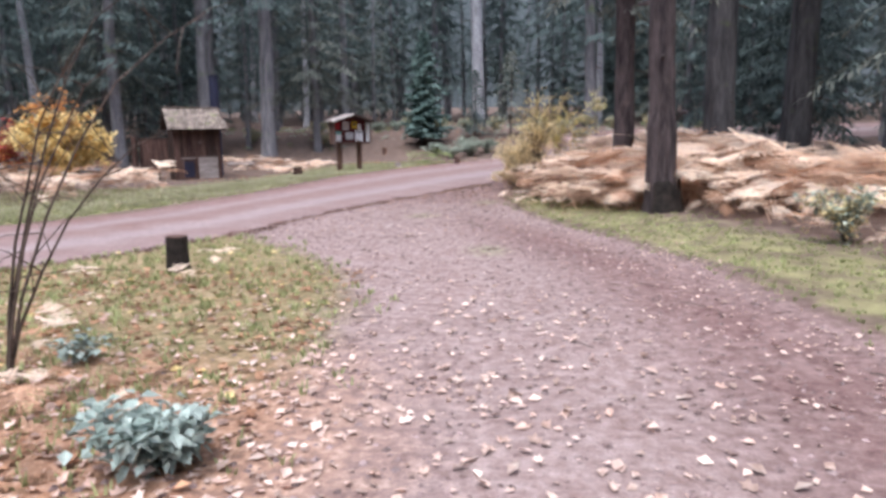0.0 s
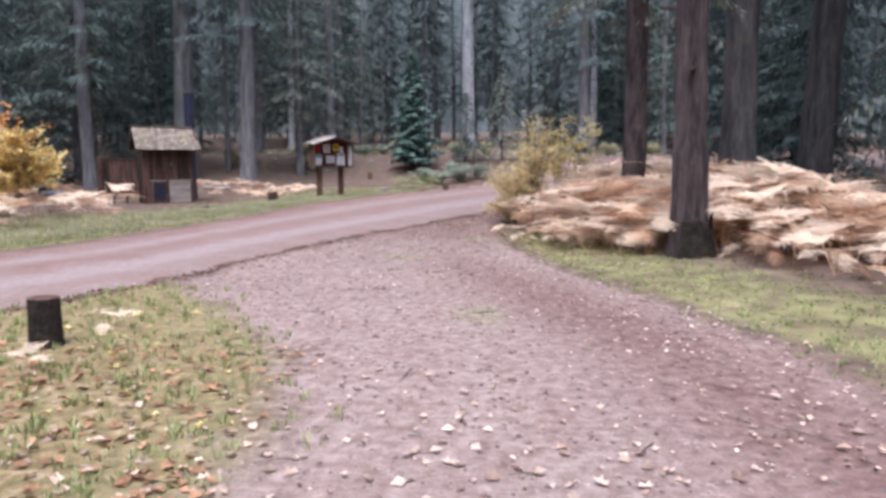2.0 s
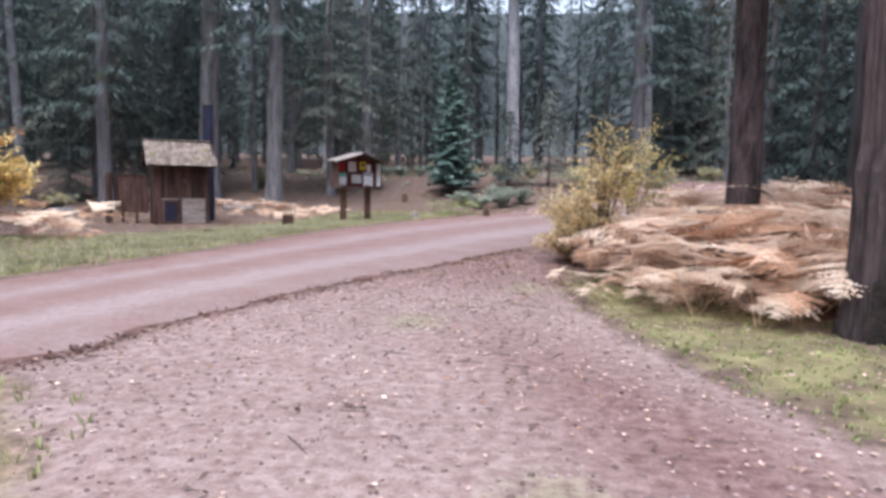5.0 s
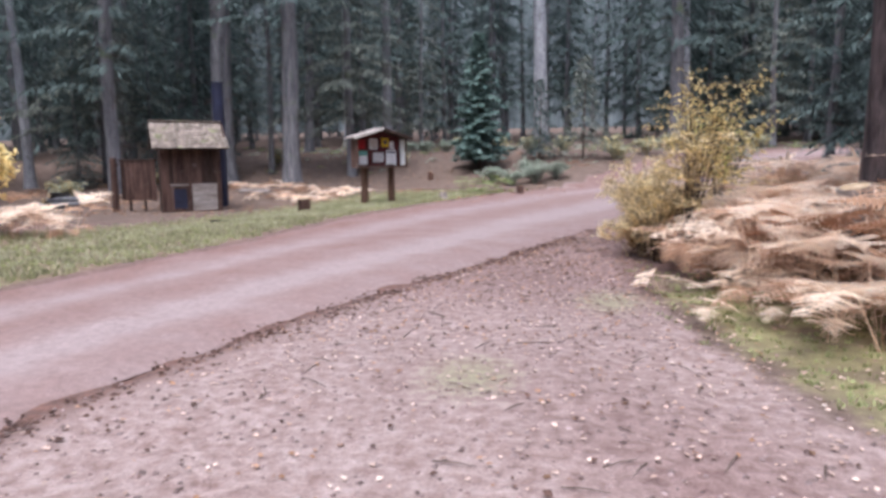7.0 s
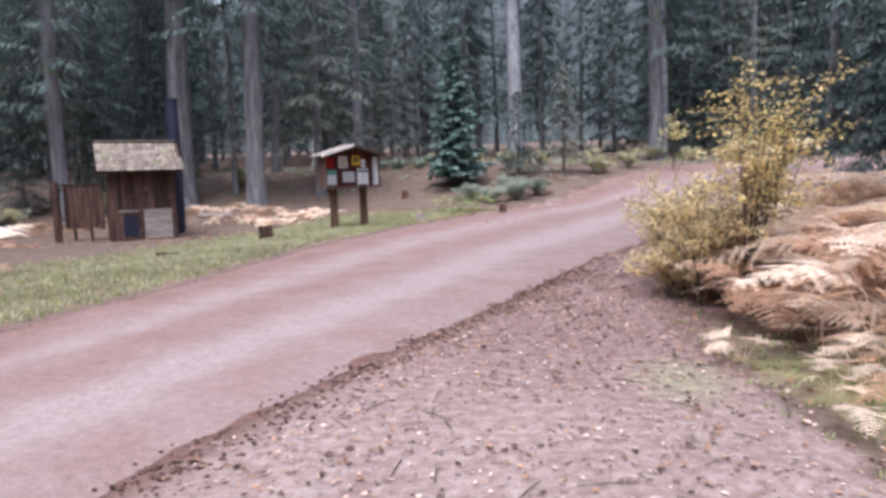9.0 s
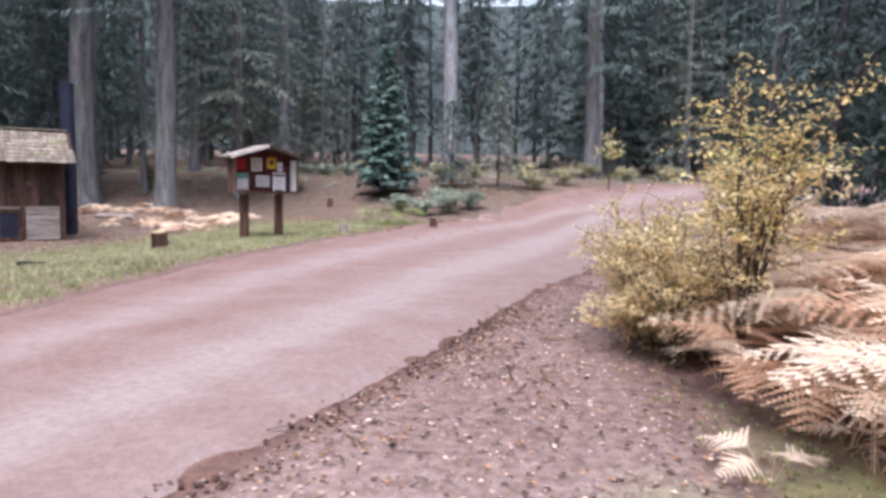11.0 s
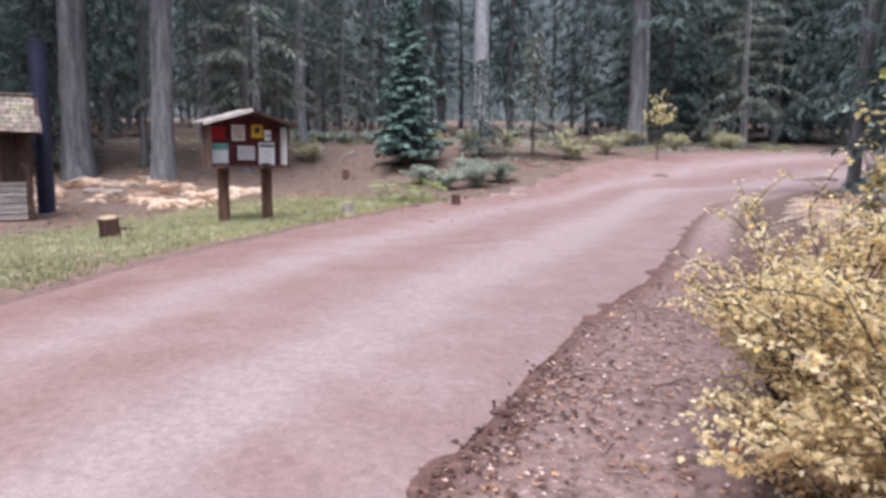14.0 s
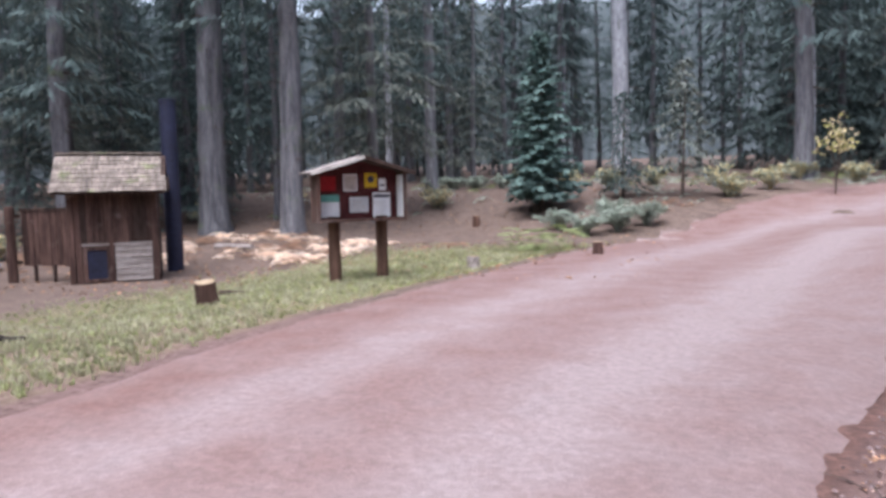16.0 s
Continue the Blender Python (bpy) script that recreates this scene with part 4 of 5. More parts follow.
stump("broken_stump", "pale broken stump leaning in bracken", 3.45, 15.6, 0.15, 0.95, BOARD_GREY, lean=14, turn=-60, rough=0.35)


def log(x, y, ln, r, turn, material, label, z=None):
    rng = random.Random(int(x * 31 + y * 17))
    mb = Mesh()
    pts = [(-ln / 2, 0, 0), (-ln / 6, 0.02, 0.01), (ln / 6, -0.02, 0), (ln / 2, 0, 0.01)]
    mb.tube(pts, [r, r * 0.97, r * 0.93, r * 0.85], 10, rough=0.15, rng=rng)
    return thing("log", label, "log", pose(x, y, g(x, y) + r * 0.75 if z is None else z, 0, 0, turn), mb=mb, material=material)


log(-7.1, 28.4, 0.55, 0.05, 8, BOARD_DARK, "short dark plank-like log behind a stump")
log(-7.95, 24.4, 0.5, 0.05, 15, CHAR, "small dark charred log in grass")
log(-13.2, 38.2, 1.6, 0.12, -10, BOARD_GREY, "pale fallen log behind the hut")
log(6.9, 26.0, 3.0, 0.18, -20, BARK, "grey fallen log in the bracken")
log(9.5, 30.0, 3.5, 0.2, 12, BARK, "grey fallen log in the bracken")


for i, (dx, dy, dz, ln, r, turn, mt) in enumerate(((0, 0, 0, 1.5, 0.14, 70, BARK), (0.3, 0.1, 0, 1.3, 0.13, 80, CHAR), (0.62, 0, 0, 1.4, 0.15, 64, BARK), (0.15, 0, 0.24, 1.2, 0.12, 75, CHAR), (0.46, 0.05, 0.25, 1.4, 0.13, 58, BARK), (0.3, 0, 0.46, 1.1, 0.11, 85, CHAR))):
    ob = log(-20.2 + dx, 34.0 + dy, ln, r, turn, mt, "dark stacked log with pale sawn end", z=g(-20.2, 34.0) + r * 0.8 + dz)
    ob["group"] = "log pile"
    for s in (-1, 1):
        e = Mesh()
        e.tube([(s * ln / 2, 0, 0.005), (s * (ln / 2 + 0.012), 0, 0.005)], [r * 0.9, r * 0.88], 10)
        part("sawn_end", e, ENDGRAIN, ob, "pale sawn end")


# ---- ferns ----
def frond_mesh(rng, length, material, arch=0.5, stem=0.5, pairs=10):
    """A bracken frond: rising stalk, then a triangular blade of toothed side leaflets that arches over."""
    mb = Mesh()
    axis_pts = []
    k = 18
    for i in range(k + 1):
        t = i / k
        bend = min(1.0, max(0.0, (t - stem + 0.06) / 0.2))
        ang = 1.38 - (1.22 - 0.3 * (0.5 - arch)) * bend - arch * 0.9 * max(0.0, t - stem)
        if not axis_pts:
            axis_pts.append(Vector((0, 0, 0)))
        else:
            axis_pts.append(axis_pts[-1] + Vector((math.cos(ang), 0, math.sin(ang))) * (length / k))
    mb.tube(axis_pts, [0.006 * (1 - 0.75 * i / k) for i in range(k + 1)], 4, caps=False)
    for i in range(pairs):
        t = stem + (1 - stem) * (i / pairs)
        f = t * k
        a = axis_pts[min(int(f), k - 1)].lerp(axis_pts[min(int(f) + 1, k)], f - int(f))
        d = (axis_pts[min(int(f) + 1, k)] - axis_pts[min(int(f), k - 1)]).normalized()
        reach = length * 0.33 * (1 - i / pairs) ** 0.8 * rng.uniform(0.85, 1.1)
        for s in (-1, 1):
            out = (Vector((0, s, 0)) + d * 0.45 + Vector((0, 0, rng.uniform(-0.2, 0.12)))).normalized()
            n = max(3, int(reach / 0.035))
            for j in range(n):
                u = (j + 0.4) / n
                p = a + out * (reach * u) + Vector((0, 0, -0.12 * reach * u * u))
                w = 0.060 * (1 - u * 0.8) * length * (1 - 0.55 * i / pairs)
                for q in (-1, 1):
                    c = (d * q + out * 0.5 + Vector((0, 0, rng.uniform(-0.22, 0.15)))).normalized()
                    h = reach / n * 0.55
                    mb.add((p - out * h, p + c * w * 0.6 - out * h * 0.3, p + c * w, p + out * h * 0.9), ((0, 1, 2, 3),))
    return mb.data("frond", material)


rng = random.Random(50)
FRONDS = {m.name: [frond_mesh(rng, rng.uniform(1.25, 1.55), m, rng.uniform(0.35, 0.75), rng.uniform(0.42, 0.54)) for _ in range(4)] for m in (FERN, FERN_DARK, FERN_GREEN)}


def fern(x, y, scale, kinds, label, rng, fronds=6, name="bracken_fern", group="dead bracken", lift=0.0):
    root = thing(name, label, "fern", pose(x, y, g(x, y) + lift, 0, 0, rng.uniform(0, 360)), group)
    for i in range(fronds):
        ob = part("frond", rng.choice(FRONDS[rng.choice(kinds)]), None, root)
        low = rng.random() < 0.42
        s = scale * (rng.uniform(0.42, 0.72) if low else rng.uniform(0.8, 1.15))
        ob.matrix_basis = pose(0.03 * math.cos(i), 0.03 * math.sin(i), 0, rng.uniform(-14, 14), rng.uniform(5, 38) if low else rng.uniform(-10, 24), 360 / fronds * i + rng.uniform(-25, 25)) @ Matrix.Diagonal((s, s, s * rng.uniform(0.8, 1.05), 1))
    return root


FERN_LINE = ((6.3, 4.0), (5.6, 7.0), (4.95, 9.3), (4.5, 10.6), (4.3, 11.5), (2.8, 12.85), (2.15, 13.6), (1.85, 15.0), (1.78, 16.4), (1.85, 18.0), (2.7, 21.0), (4.3, 24.5), (6.0, 29.5), (7.6, 33.5))
rng = random.Random(51)
spots = []


def fern_stand(count, y0, y1, depth, gap, size, fronds):
    made = tries = 0
    while made < count and tries < 9000:
        tries += 1
        y = rng.uniform(y0, y1)
        line = float(x_at(FERN_LINE, y))
        x = line + 0.10 + depth * rng.random() ** 1.3
        if (x - 3.85) ** 2 + (y - 12.15) ** 2 < 0.30 or (2.9 < x < 4.6 and y < 12.4) or any((x - p) ** 2 + (y - q) ** 2 < gap * gap for p, q in spots):
            continue
        spots.append((x, y))
        made += 1
        old = rng.random() < 0.12
        s = rng.uniform(0.85, 1.15) * size * (0.6 if x - line < 0.35 else 0.85 if x - line < 0.8 else 1.0)
        fern(x, y, s, ("old_brown_bracken",) if old else ("dead_bracken", "dead_bracken", "dead_bracken", "dead_bracken", "old_brown_bracken"),
             "old brown collapsed bracken fern" if old else "tan dead bracken fern with arching fronds", rng, fronds)


fern_stand(185, 11.2, 20.5, 4.6, 0.32, 1.08, 6)
fern_stand(38, 6.5, 11.2, 4.0, 0.48, 0.70, 6)
rng = random.Random(52)
for i in range(40):
    x, y = rng.uniform(-13.8, -8.9), rng.uniform(15.5, 21.6)
    if x > -8.3 - (y - 15) * 0.05 or in_road(x, y, 0.4):
        continue
    fern(x, y, rng.uniform(0.7, 1.0), ("dead_bracken", "dead_bracken", "old_brown_bracken"), "tan dead bracken fern across the road", rng, 5)
for x, y, s in ((-2.05, 7.75, 0.3), (-2.3, 8.2, 0.28), (-1.9, 6.6, 0.25), (-2.3, 5.9, 0.25), (-2.9, 6.6, 0.28), (1.62, 13.9, 0.3), (1.7, 14.5, 0.36), (1.4, 15.3, 0.3)):
    fern(x, y, s, ("dead_bracken",), "small pale bracken sprig in grass", rng, 4)
for x, y, s in ((-1.3, 3.5, 0.3), (-1.8, 4.4, 0.34), (-0.95, 2.8, 0.3), (-2.1, 5.0, 0.3), (-1.5, 2.7, 0.34), (-1.0, 4.0, 0.24), (-0.7, 3.6, 0.26)):
    fern(x, y, s, ("old_brown_bracken", "old_brown_bracken", "dead_bracken"), "rusty brown bracken low among fallen leaves", rng, 5)
for x, y, s in ((-2.5, 35.6, 0.85), (-3.0, 36.2, 0.85), (-2.2, 36.6, 0.9), (-2.8, 37.2, 0.95), (-1.8, 37.6, 0.85), (-3.4, 37.2, 0.6)):
    fern(x, y, s, ("green_fern", "green_fern", "green_fern"), "yellow-green fern clump beside the road", rng, 6, group="green ferns")


def bracken_mass(name, label, material, spots, seed):
    """Low far bracken, past picking apart: many small fronds joined."""
    r = random.Random(seed)
    small = Mesh()
    frond = frond_mesh(r, 1.0, material, 0.6, 0.3, 8)
    co = np.empty(len(frond.vertices) * 3)
    frond.vertices.foreach_get("co", co)
    co = co.reshape(-1, 3)
    faces = [tuple(p.vertices) for p in frond.polygons]
    for x, y, s in spots:
        for k in range(5):
            q = s * r.uniform(0.7, 1.2)
            m = pose(x, y, g(x, y) - 0.05, r.uniform(-15, 15), r.uniform(-5, 35), 72 * k + r.uniform(-30, 30))
            pts = co @ (np.array(m.to_3x3()).T * q) + np.array(m.translation)
            small.add(pts.tolist(), faces)
    bpy.data.meshes.remove(frond)
    return thing(name, label, "fern", Matrix(), kind="stuff", mb=small, material=material)


r3 = random.Random(57)
far_spots = [(float(x_at(FERN_LINE, y)) + 0.3 + r3.uniform(0, 7.5), y, r3.uniform(0.85, 1.2)) for y in [r3.uniform(19.5, 32.0) for _ in range(210)]]
fill = [(float(x_at(FERN_LINE, y)) + r3.uniform(0.5, 6.5), y, r3.uniform(0.8, 1.1)) for y in [r3.uniform(13.2, 21.0) for _ in range(190)]]
bracken_mass("bracken", "tan dead bracken filling the stand round the bush", FERN, [q for q in fill[:150] if math.hypot(q[0] - 3.85, q[1] - 12.15) > 1.0], 53)
bracken_mass("bracken", "rusty brown bracken filling the stand round the bush", FERN_DARK, fill[150:], 54)
bracken_mass("bracken", "deep stand of tan dead bracken under the firs", FERN, far_spots[:165], 55)
bracken_mass("bracken", "rusty brown bracken in the deep stand", FERN_DARK, far_spots[165:], 56)
bracken_mass("bracken", "low pale pinkish dead bracken under the firs", FERN, [(r3.uniform(-15.5, -8.6), r3.uniform(36.0, 41.5), r3.uniform(0.6, 0.9)) for _ in range(50)], 58)
bracken_mass("bracken", "rusty withered bracken at the forest edge", FERN_DARK, [(r3.uniform(-15.5, -8.6), r3.uniform(36.2, 42.5), r3.uniform(0.5, 0.8)) for _ in range(40)] + [(r3.uniform(-20.5, -16.8), r3.uniform(33.5, 38), r3.uniform(0.4, 0.7)) for _ in range(20)] + [(r3.uniform(-25, -16.5), r3.uniform(36, 44), r3.uniform(0.7, 1.0)) for _ in range(34)]
             + [(r3.uniform(-6.6, -4.9), r3.uniform(37.3, 38.6), r3.uniform(0.3, 0.5)) for _ in range(8)] + [(r3.uniform(0.2, 3.6), r3.uniform(45.0, 47.0), r3.uniform(0.4, 0.6)) for _ in range(10)], 59)


bracken_mass("undergrowth", "grey-green undergrowth at the forest edge", LEAF_SAGE, [(r3.uniform(-3, 16), r3.uniform(50, 60), r3.uniform(0.5, 0.8)) for _ in range(50)] + [(r3.uniform(-20, -6.5), r3.uniform(46, 58), r3.uniform(0.45, 0.75)) for _ in range(40)]
             + [(r3.uniform(-1.0, 2.8), r3.uniform(46.5, 50), r3.uniform(0.4, 0.6)) for _ in range(14)], 61)
bracken_mass("undergrowth", "olive undergrowth at the forest edge", FERN_GREEN, [(r3.uniform(-3, 18), r3.uniform(51, 62), r3.uniform(0.5, 0.9)) for _ in range(40)] + [(r3.uniform(-24, -7), r3.uniform(44, 60), r3.uniform(0.45, 0.75)) for _ in range(40)], 62)


# ---- shrubs ----
def leaf_blade(mb, p, d, w, ln, rng, lobes=False):
    """A leaf folded along its midrib."""
    d = d.normalized()
    s = d.cross(Vector((rng.uniform(-.5, .5), rng.uniform(-.5, .5), 1))).normalized() * w
    up = s.cross(d).normalized() * w * 0.35
    if lobes:
        mb.add((p, p + s * 0.75 + d * ln * 0.12 + up, p + s * 0.42 + d * ln * 0.36, p + s + d * ln * 0.62 + up, p + s * 0.35 + d * ln * 0.66, p + d * ln,
                p - s * 0.35 + d * ln * 0.66, p - s + d * ln * 0.62 + up, p - s * 0.42 + d * ln * 0.36, p - s * 0.75 + d * ln * 0.12 + up),
               ((0, 1, 2), (0, 2, 3, 4), (0, 4, 5), (0, 5, 6), (0, 6, 7, 8), (0, 8, 9)))
    else:
        mb.add((p, p + s + d * ln * 0.45 + up, p + d * ln, p - s + d * ln * 0.45 + up), ((0, 1, 2), (0, 2, 3)))


def shrub(name, label, x, y, stems, height, spread, leaves, rng, leaf=0.07, lean=(0, 0), lobes=False, start=0.3, group="", bare=False, r0=0.012, category="shrub", flat=0.0, twigs=5):
    """A many-stemmed shrub. leaves: (material, share of each stem's height from which it grows, number a stem)."""
    root = thing(name, label, category, pose(x, y, g(x, y)), group)
    foliage = {m.name: (m, Mesh()) for m, _, _ in leaves}
    for i in range(stems):
        a = i * 2.399 + rng.uniform(-0.4, 0.4)
        h = height * rng.uniform(0.6, 1.05)
        out = spread * rng.uniform(0.25, 1.0)
        tip = Vector((math.cos(a) * out + lean[0] * h, math.sin(a) * out + lean[1] * h, h * (1 - flat * out / max(spread, 0.01))))
        pts = []
        for k in range(7):
            t = k / 6
            pts.append(Vector((tip.x * t ** 1.3, tip.y * t ** 1.3, tip.z * (1 - (1 - t) ** 1.5))) + Vector((rng.uniform(-.03, .03), rng.uniform(-.03, .03), 0)) * height * 0.5 * t)
        mb = Mesh()
        mb.tube(pts, [r0 * (1 - 0.8 * k / 6) for k in range(7)], 5, caps=False)
        lines = [pts]
        for _ in range(twigs):
            f = rng.uniform(1.5, 5.5)
            p = pts[int(f)].lerp(pts[int(f) + 1], f - int(f))
            d = Vector((rng.uniform(-1, 1), rng.uniform(-1, 1), rng.uniform(-0.2, 0.8))).normalized()
            ln = height * rng.uniform(0.12, 0.32)
            tw = [p, p + d * ln * 0.5 + Vector((0, 0, 0.02)), p + d * ln + Vector((0, 0, -0.05 * ln))]
            lines.append(tw)
            if leaves:
                mb.tube(tw, [r0 * 0.4, r0 * 0.28, r0 * 0.12], 4, caps=False)
        stem = part("stem", mb, TWIG, root)
        for tw in lines[1:] if not leaves else ():
            tm = Mesh()
            tm.tube(tw, [r0 * 0.4, r0 * 0.28, r0 * 0.12], 4, caps=False)
            part("twig", tm, TWIG, stem)
        for m, lo, n in leaves:
            for _ in range(n):
                ln = rng.choice(lines)
                f = rng.uniform(0, len(ln) - 1.001)
                p = ln[int(f)].lerp(ln[int(f) + 1], f - int(f))
                if p.z < lo[0] * height or p.z > lo[1] * height:
                    continue
                p = p + Vector((rng.uniform(-1, 1), rng.uniform(-1, 1), rng.uniform(-1, 0.7))) * leaf * 0.8
                d = Vector((rng.uniform(-1, 1), rng.uniform(-1, 1), rng.uniform(-0.9, 0.3)))
                s = leaf * rng.uniform(0.6, 1.3)
                leaf_blade(foliage[m.name][1], p, d, s * 0.38, s, rng, lobes)
    for m, mb in foliage.values():
        if mb.f:
            part("foliage", mb, m, root)
    return root


rng = random.Random(60)
shrub("huckleberry_bush", "tall yellow-leaved bush rising from bracken at the road", 2.02, 17.2, 24, 2.42, 0.62, ((LEAF_YELLOW, (0.45, 2), 95), (LEAF_STRAW, (0.02, 0.7), 110)), rng, 0.047, lean=(0.10, 0.03), r0=0.010)
shrub("twiggy_bush", "dense straw-yellow twiggy bush beside the road edge", 1.70, 18.6, 40, 1.3, 0.85, ((LEAF_STRAW, (0.05, 2), 210), (LEAF_YELLOW, (0.6, 2), 50)), rng, 0.034, lean=(-0.02, -0.05), r0=0.009, twigs=9)
shrub("twiggy_bush", "dense straw-yellow twiggy bush beside the road edge", 1.66, 17.5, 36, 1.15, 0.74, ((LEAF_STRAW, (0.05, 2), 200), (LEAF_YELLOW, (0.6, 2), 40)), rng, 0.034, r0=0.009, twigs=9)
shrub("twiggy_bush", "low spreading straw-coloured twiggy bush beside the road edge", 1.58, 18.1, 40, 0.75, 0.8, ((LEAF_STRAW, (0, 2), 260), (LEAF_ORANGE, (0, 0.5), 16)), rng, 0.036, r0=0.006, twigs=8, flat=0.3)
shrub("twiggy_bush", "low yellow twiggy bush at the reddish road shoulder", 1.85, 19.4, 30, 0.95, 0.7, ((LEAF_STRAW, (0, 2), 170), (LEAF_YELLOW, (0.3, 2), 60)), rng, 0.036, r0=0.007, twigs=8, flat=0.2)
shrub("huckleberry_bush", "yellow-green leafy sprays over the twiggy bush", 2.65, 18.5, 12, 2.1, 0.8, ((LEAF_YELLOW, (0.45, 2), 70), (LEAF_LIME, (0.5, 2), 45)), rng, 0.06, lean=(0.05, 0.0), r0=0.010)
shrub("huckleberry_bush", "small yellow-green sprig bush in bracken", 3.6, 21.5, 10, 1.7, 0.6, ((LEAF_YELLOW, (0.4, 2), 60), (LEAF_SAGE, (0.3, 2), 50)), rng, 0.075)
shrub("vine_maple", "vine maple with yellow to orange autumn leaves", -11.9, 20.3, 34, 3.0, 1.75, ((LEAF_ORANGE, (0.68, 2), 90), (LEAF_YELLOW, (0.05, 0.8), 280)), rng, 0.14, lobes=True, r0=0.018, flat=0.35)
shrub("vine_maple", "vine maple with dull red autumn leaves", -14.3, 20.6, 18, 2.4, 1.4, ((LEAF_RED, (0.4, 2), 140), (LEAF_ORANGE, (0.2, 2), 60)), rng, 0.13, lobes=True, r0=0.018, flat=0.3)
shrub("bare_sapling", "leafless grey sapling with slanting branches", -1.66, 3.85, 5, 2.2, 0.6, (), rng, r0=0.011, lean=(0.42, 0.1), twigs=7)
shrub("oregon_grape", "low blue-green leafy plant among fallen leaves", -0.33, 2.95, 20, 0.26, 0.36, ((LEAF_BLUE, (0, 2), 30),), rng, 0.075, r0=0.004, twigs=2)
shrub("oregon_grape", "low blue-green leafy plant among fallen leaves", -1.5, 4.3, 8, 0.2, 0.22, ((LEAF_BLUE, (0, 2), 16),), rng, 0.055, r0=0.004, twigs=2)
shrub("low_shrub", "low dark green and brown shrub by mossy verge", 5.1, 8.5, 20, 0.65, 0.6, ((LEAF_SAGE, (0, 2), 40), (LEAF_OLIVE, (0, 2), 30)), rng, 0.06, r0=0.006)
shrub("low_shrub", "low dark green and brown shrub by mossy verge", 5.3, 6.6, 18, 0.6, 0.6, ((LEAF_SAGE, (0, 2), 40), (LEAF_YELLOW, (0.4, 2), 30)), rng, 0.06, r0=0.006)
for x, y, h, s in ((-1.6, 41.6, 0.8, 0.9), (-0.5, 42.2, 0.95, 1.0), (0.5, 43.2, 0.9, 0.9), (-2.6, 42.6, 0.75, 0.9), (-0.9, 43.6, 1.0, 0.9)):
    shrub("sage_shrub", "pale sage-green low shrub at the forest edge", x, y, 24, h, s, ((LEAF_SAGE, (0, 2), 120),), rng, 0.085, r0=0.006, flat=0.15, group="sage shrubs")
for x, y in ((-7.8, 52.5), (-6.6, 53.4), (-9.2, 53.2), (-5.2, 54.5), (-10.6, 54.2)):
    shrub("sage_shrub", "pale sage-green low shrub at the forest edge", x, y, 18, 0.8, 1.0, ((LEAF_SAGE, (0, 2), 70),), rng, 0.13, r0=0.008, flat=0.3, group="sage shrubs")
for x, y in ((-1.0, 50.0), (3.8, 47.4), (5.6, 49.0), (9.5, 51.5), (12.5, 52.8), (-3.0, 52.0), (-8.5, 47.5), (-10.2, 46.5), (-11.5, 49.0), (-15.5, 46.5), (-18.0, 44.0), (1.0, 52.0), (4.0, 53.0), (-19.5, 40.0), (-21.5, 36.5), (-6.4, 58.0), (8.0, 55.0), (13.0, 56.0)):
    shrub("salal_shrub", "olive undergrowth shrub under the firs", x, y, 20, 1.0, 1.0, ((LEAF_SAGE, (0, 2), 50), (LEAF_OLIVE, (0, 2), 45)), rng, 0.12, r0=0.008, flat=0.2, group="undergrowth")
shrub("sapling_maple", "pale yellow-leaved sapling at the far road bend", 7.6, 47.2, 7, 2.9, 0.6, ((LEAF_STRAW, (0.6, 2), 40), (LEAF_LIME, (0.6, 2), 30)), rng, 0.16, r0=0.012)


# ---- loose ground cover ----
def scatter(name, label, category, material, build, count, place, seed):
    """Loose small pieces past counting, joined; place gives batches of accepted points."""
    rng, batch = random.Random(seed), np.random.RandomState(seed)
    mb = Mesh()
    xs, ys = np.empty(0), np.empty(0)
    for _ in range(40):
        if len(xs) >= count:
            break
        x, y = place(batch, 4000)
        xs, ys = np.concatenate([xs, x]), np.concatenate([ys, y])
    for x, y in zip(xs[:count].tolist(), ys[:count].tolist()):
        build(mb, Vector((x, y, g(x, y))), rng)
    return thing(name, label, category, Matrix(), kind="stuff", mb=mb, material=material)


def fallen(size):
    def build(mb, p, rng):
        a = rng.uniform(0, 6.283)
        d = Vector((math.cos(a), math.sin(a), rng.uniform(-0.15, 0.35)))
        s = size * rng.uniform(0.55, 1.4)
        leaf_blade(mb, p + Vector((0, 0, 0.012)), d, s * 0.36, s, rng, rng.random() < 0.4)
    return build


def tuft(h, blades, spread):
    def build(mb, p, rng):
        for _ in range(blades):
            a = rng.uniform(0, 6.283)
            d = Vector((math.cos(a), math.sin(a), 0))
            q = p + d * spread * rng.random()
            t = q + d * h * rng.uniform(0.15, 0.7) + Vector((0, 0, h * rng.uniform(0.5, 1.15)))
            s = Vector((-d.y, d.x, 0)) * 0.005
            m = q.lerp(t, 0.55) + Vector((0, 0, h * 0.12))
            mb.add((q - s * 1.4, q + s * 1.4, m + s, t, m - s), ((0, 1, 2, 4), (4, 2, 3)))
    return build


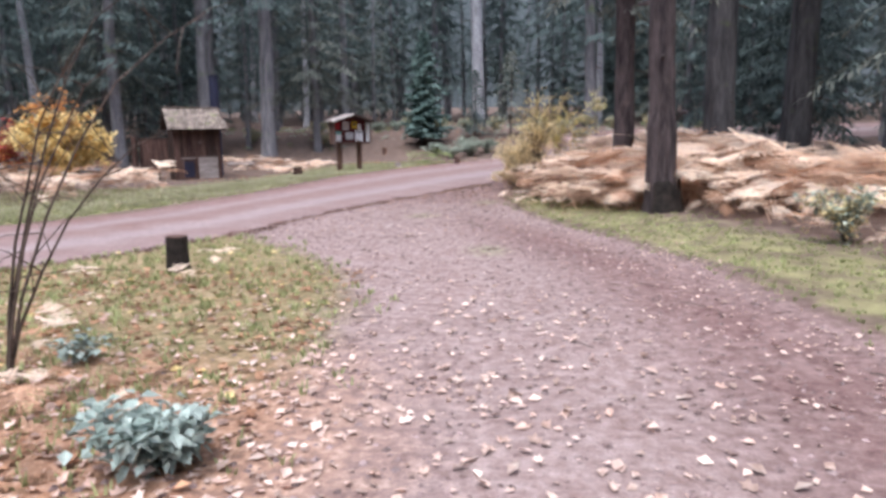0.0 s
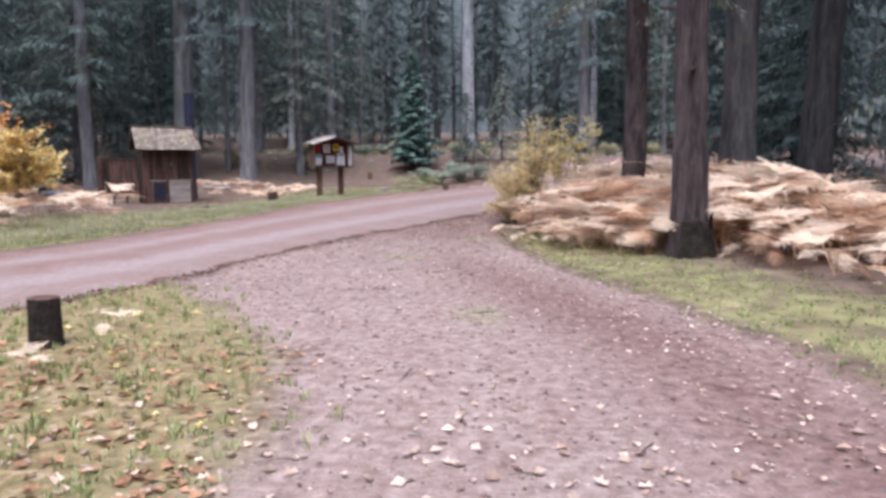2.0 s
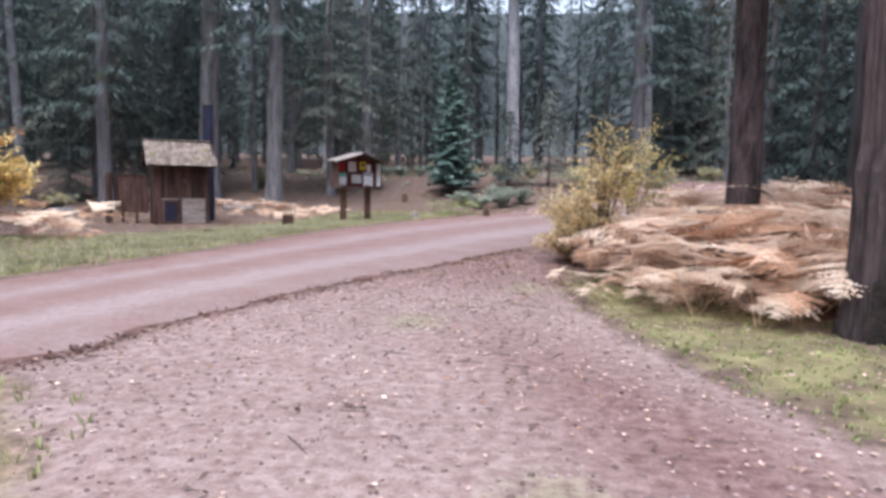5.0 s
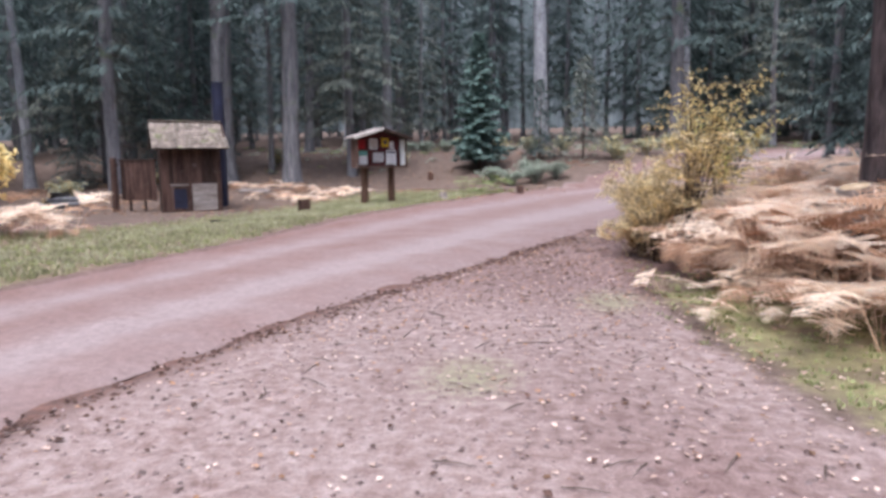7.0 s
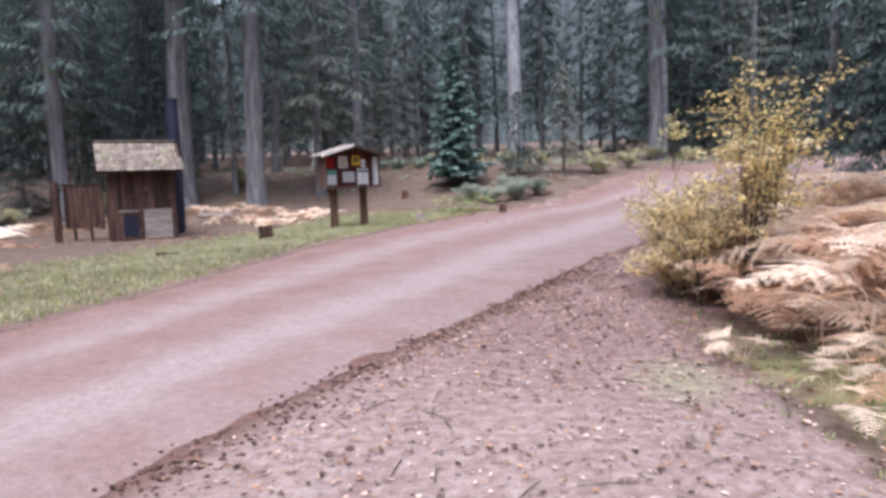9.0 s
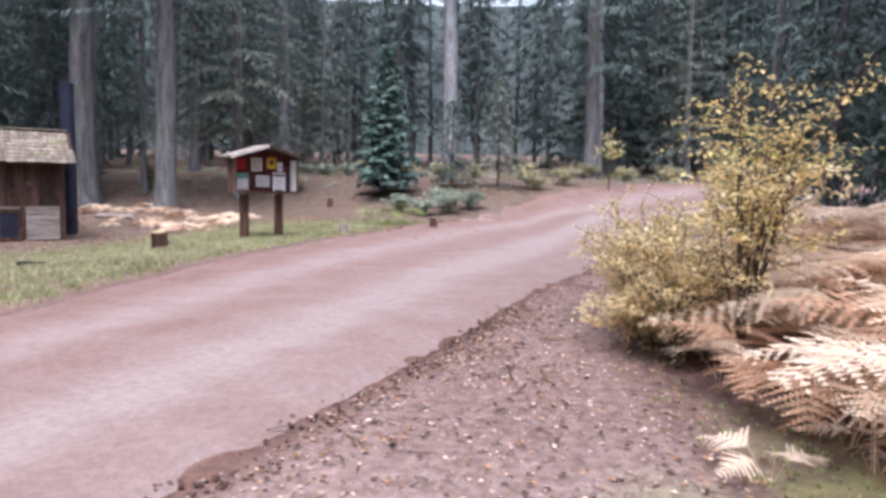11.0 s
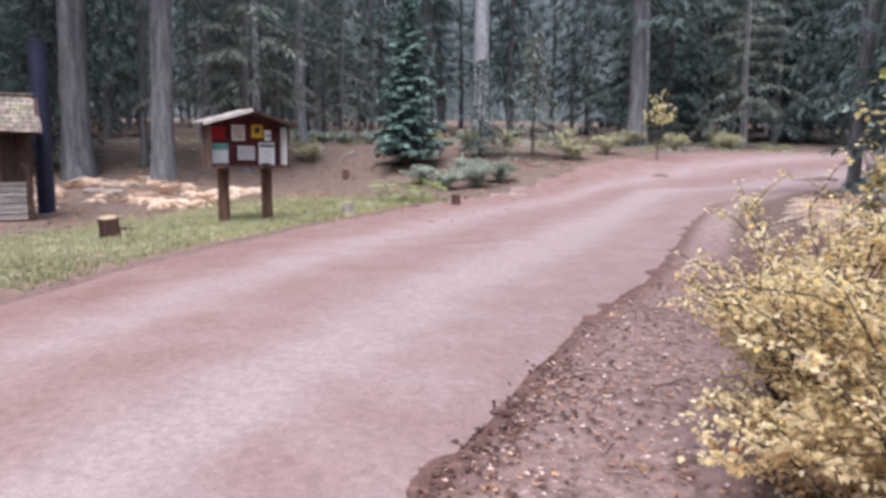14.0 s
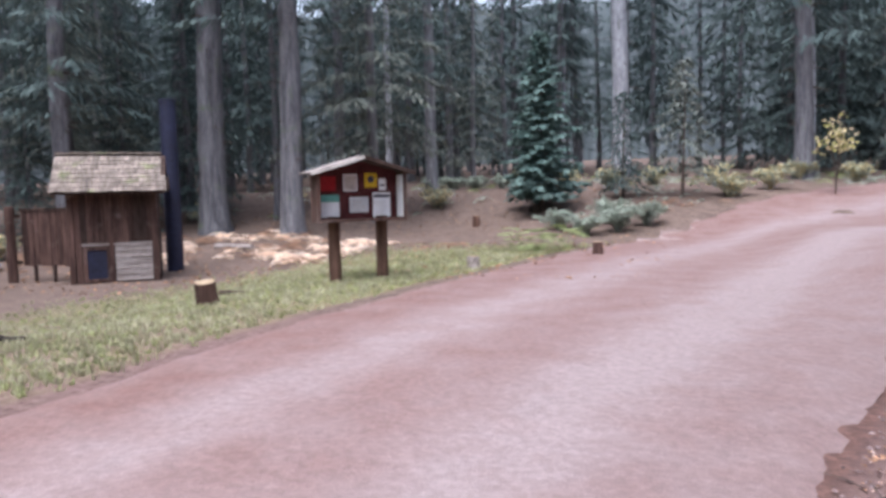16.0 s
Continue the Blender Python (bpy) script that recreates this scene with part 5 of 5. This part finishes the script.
def stone(size):
    def build(mb, p, rng):
        s = size * rng.uniform(0.5, 1.6)
        pts = [Vector((rng.uniform(0.7, 1.2) * x, rng.uniform(0.7, 1.2) * y, rng.uniform(0.6, 1.0) * z)) * s for x, y, z in ((1, 0, 0.1), (0, 1, 0.1), (-1, 0, 0.1), (0, -1, 0.1), (0.2, 0.1, 0.8), (0, 0, -0.5))]
        rot = Matrix.Rotation(rng.uniform(0, 6.28), 3, 'Z')
        mb.add([p + rot @ q for q in pts], ((0, 1, 4), (1, 2, 4), (2, 3, 4), (3, 0, 4), (1, 0, 5), (2, 1, 5), (3, 2, 5), (0, 3, 5)))
    return build


def stick(mb, p, rng):
    a = rng.uniform(0, 6.283)
    d = Vector((math.cos(a), math.sin(a), 0)) * rng.uniform(0.06, 0.28)
    mb.tube((p + Vector((0, 0, 0.01)), p + d * 0.5 + Vector((0, 0, 0.018)), p + d + Vector((0, 0, 0.012))), (0.004, 0.004, 0.002), 4)


def zone(which, x0, y0, x1, y1, power=1.0, off_road=True):
    def place(r, n):
        x, y = r.uniform(x0, x1, n), r.uniform(y0, y1, n)
        ok = r.uniform(0, 1, n) < covers(x, y)[which] ** power
        if off_road:
            ok &= ~in_road(x, y, 0.05)
        return x[ok], y[ok]
    return place


def leafy(r, n):
    x, y = r.uniform(-4, 4, n), r.uniform(-1, 9, n)
    ok = (r.uniform(0, 1, n) < sstep(7.5, 2.5, y) * sstep(3.6, -0.5, x)) & ~in_road(x, y, 0.1)
    return x[ok], y[ok]


def right_leaves(r, n):
    x, y = r.uniform(0.2, 3.4, n), r.uniform(1, 14, n)
    ok = r.uniform(0, 1, n) < sstep(-1.6, 0.1, x - x_at(GRAVEL_RIGHT, y)) * np.where(y < 9, 1, 0.5)
    return x[ok], y[ok]


def along_rut(r, n):
    i = r.randint(40, 290, n)
    clump = np.array([noise.noise((near_np[k, 0] * 1.9, near_np[k, 1] * 1.9, 4.0)) for k in i])
    ok = r.uniform(-0.5, 0.5, n) < clump
    return (near_np[i, 0] + r.normal(0.17, 0.12, n))[ok], (near_np[i, 1] + r.normal(-0.03, 0.12, n))[ok]


def shoulder(r, n):
    y = r.uniform(9.5, 25, n)
    near = np.interp(y, near_np[:, 1], near_np[:, 0])
    x = near + 0.15 + r.uniform(0, 1, n) * np.maximum(0.3, x_at(GRAVEL_RIGHT, y) + 0.3 - near)
    patchy = np.array([noise.noise((a * 1.3, b * 1.3, 8.0)) for a, b in zip(x.tolist(), y.tolist())])
    ok = (r.uniform(0, 1, n) < 0.25 + 0.75 * sstep(11, 16, y)) & (r.uniform(-0.55, 0.35, n) < patchy)
    return x[ok], y[ok]


scatter("fallen_leaves", "pale pinkish fallen leaves over the gravel", "leaves", LITTER, fallen(0.062), 4200, leafy, 70)
scatter("fallen_leaves", "brown fallen leaves in the grass", "leaves", LITTER_BROWN, fallen(0.07), 3000, lambda r, n: (-0.1 - 4.2 * r.uniform(0, 1, n) ** 0.8, 1.8 + 5.5 * r.uniform(0, 1, n) ** 1.5), 71)
scatter("fallen_leaves", "scattered pale leaves on the gravel", "leaves", LITTER, fallen(0.034), 1100, zone(0, -3, 1, 3.4, 22), 72)
scatter("fallen_leaves", "pale leaves along the mossy edge", "leaves", LITTER, fallen(0.04), 900, right_leaves, 73)
scatter("fallen_leaves", "yellow leaves fallen in the grass", "leaves", LEAF_YELLOW, fallen(0.07), 90, zone(1, -5, 3, 0, 11), 74)
scatter("pebbles", "reddish cinder pebbles on the gravel", "pebbles", PEBBLE, stone(0.016), 6500, zone(0, -3, 1, 3.4, 23, 0.5), 75)
scatter("clods", "dark soil clods along the road edge", "clods", CLOD, stone(0.016), 1500, along_rut, 76)
scatter("bark_chips", "dark bark chips scattered on the gravel", "bark chips", CLOD, fallen(0.034), 420, zone(0, -3, 5, 3.4, 22), 77)
scatter("fallen_leaves", "brown leaf and bark litter under the trees", "leaves", LITTER_BROWN, fallen(0.11), 3200, lambda r, n: (r.uniform(-17, 1, n), r.uniform(30, 52, n)), 82)
scatter("sticks", "small fallen sticks on the gravel", "sticks", TWIG, stick, 90, zone(0, -3, 4, 3.4, 22), 78)
scatter("fallen_leaves", "pale leaf crumbs on the reddish road shoulder", "leaves", LITTER, fallen(0.030), 1900, shoulder, 83)
scatter("fallen_leaves", "brown leaf crumbs on the reddish road shoulder", "leaves", LITTER_BROWN, fallen(0.034), 2600, shoulder, 84)
scatter("bark_chips", "dark bark chips on the reddish road shoulder", "bark chips", CLOD, fallen(0.045), 900, shoulder, 85)
scatter("sticks", "small fallen sticks on the reddish road shoulder", "sticks", TWIG, stick, 170, shoulder, 86)
scatter("grass", "short autumn grass of the verge", "grass", GRASS, tuft(0.06, 7, 0.06), 8000, zone(1, -12, 2, 1, 40, 1.6), 79)
scatter("grass", "straw-coloured dry grass of the verge", "grass", GRASS_DRY, tuft(0.085, 7, 0.08), 6500, zone(1, -13, 11, -2, 42, 1.6), 80)
scatter("grass", "mossy grass along the gravel edge", "grass", GRASS, tuft(0.03, 6, 0.05), 2000, zone(2, 0.5, 3, 6, 20), 81)
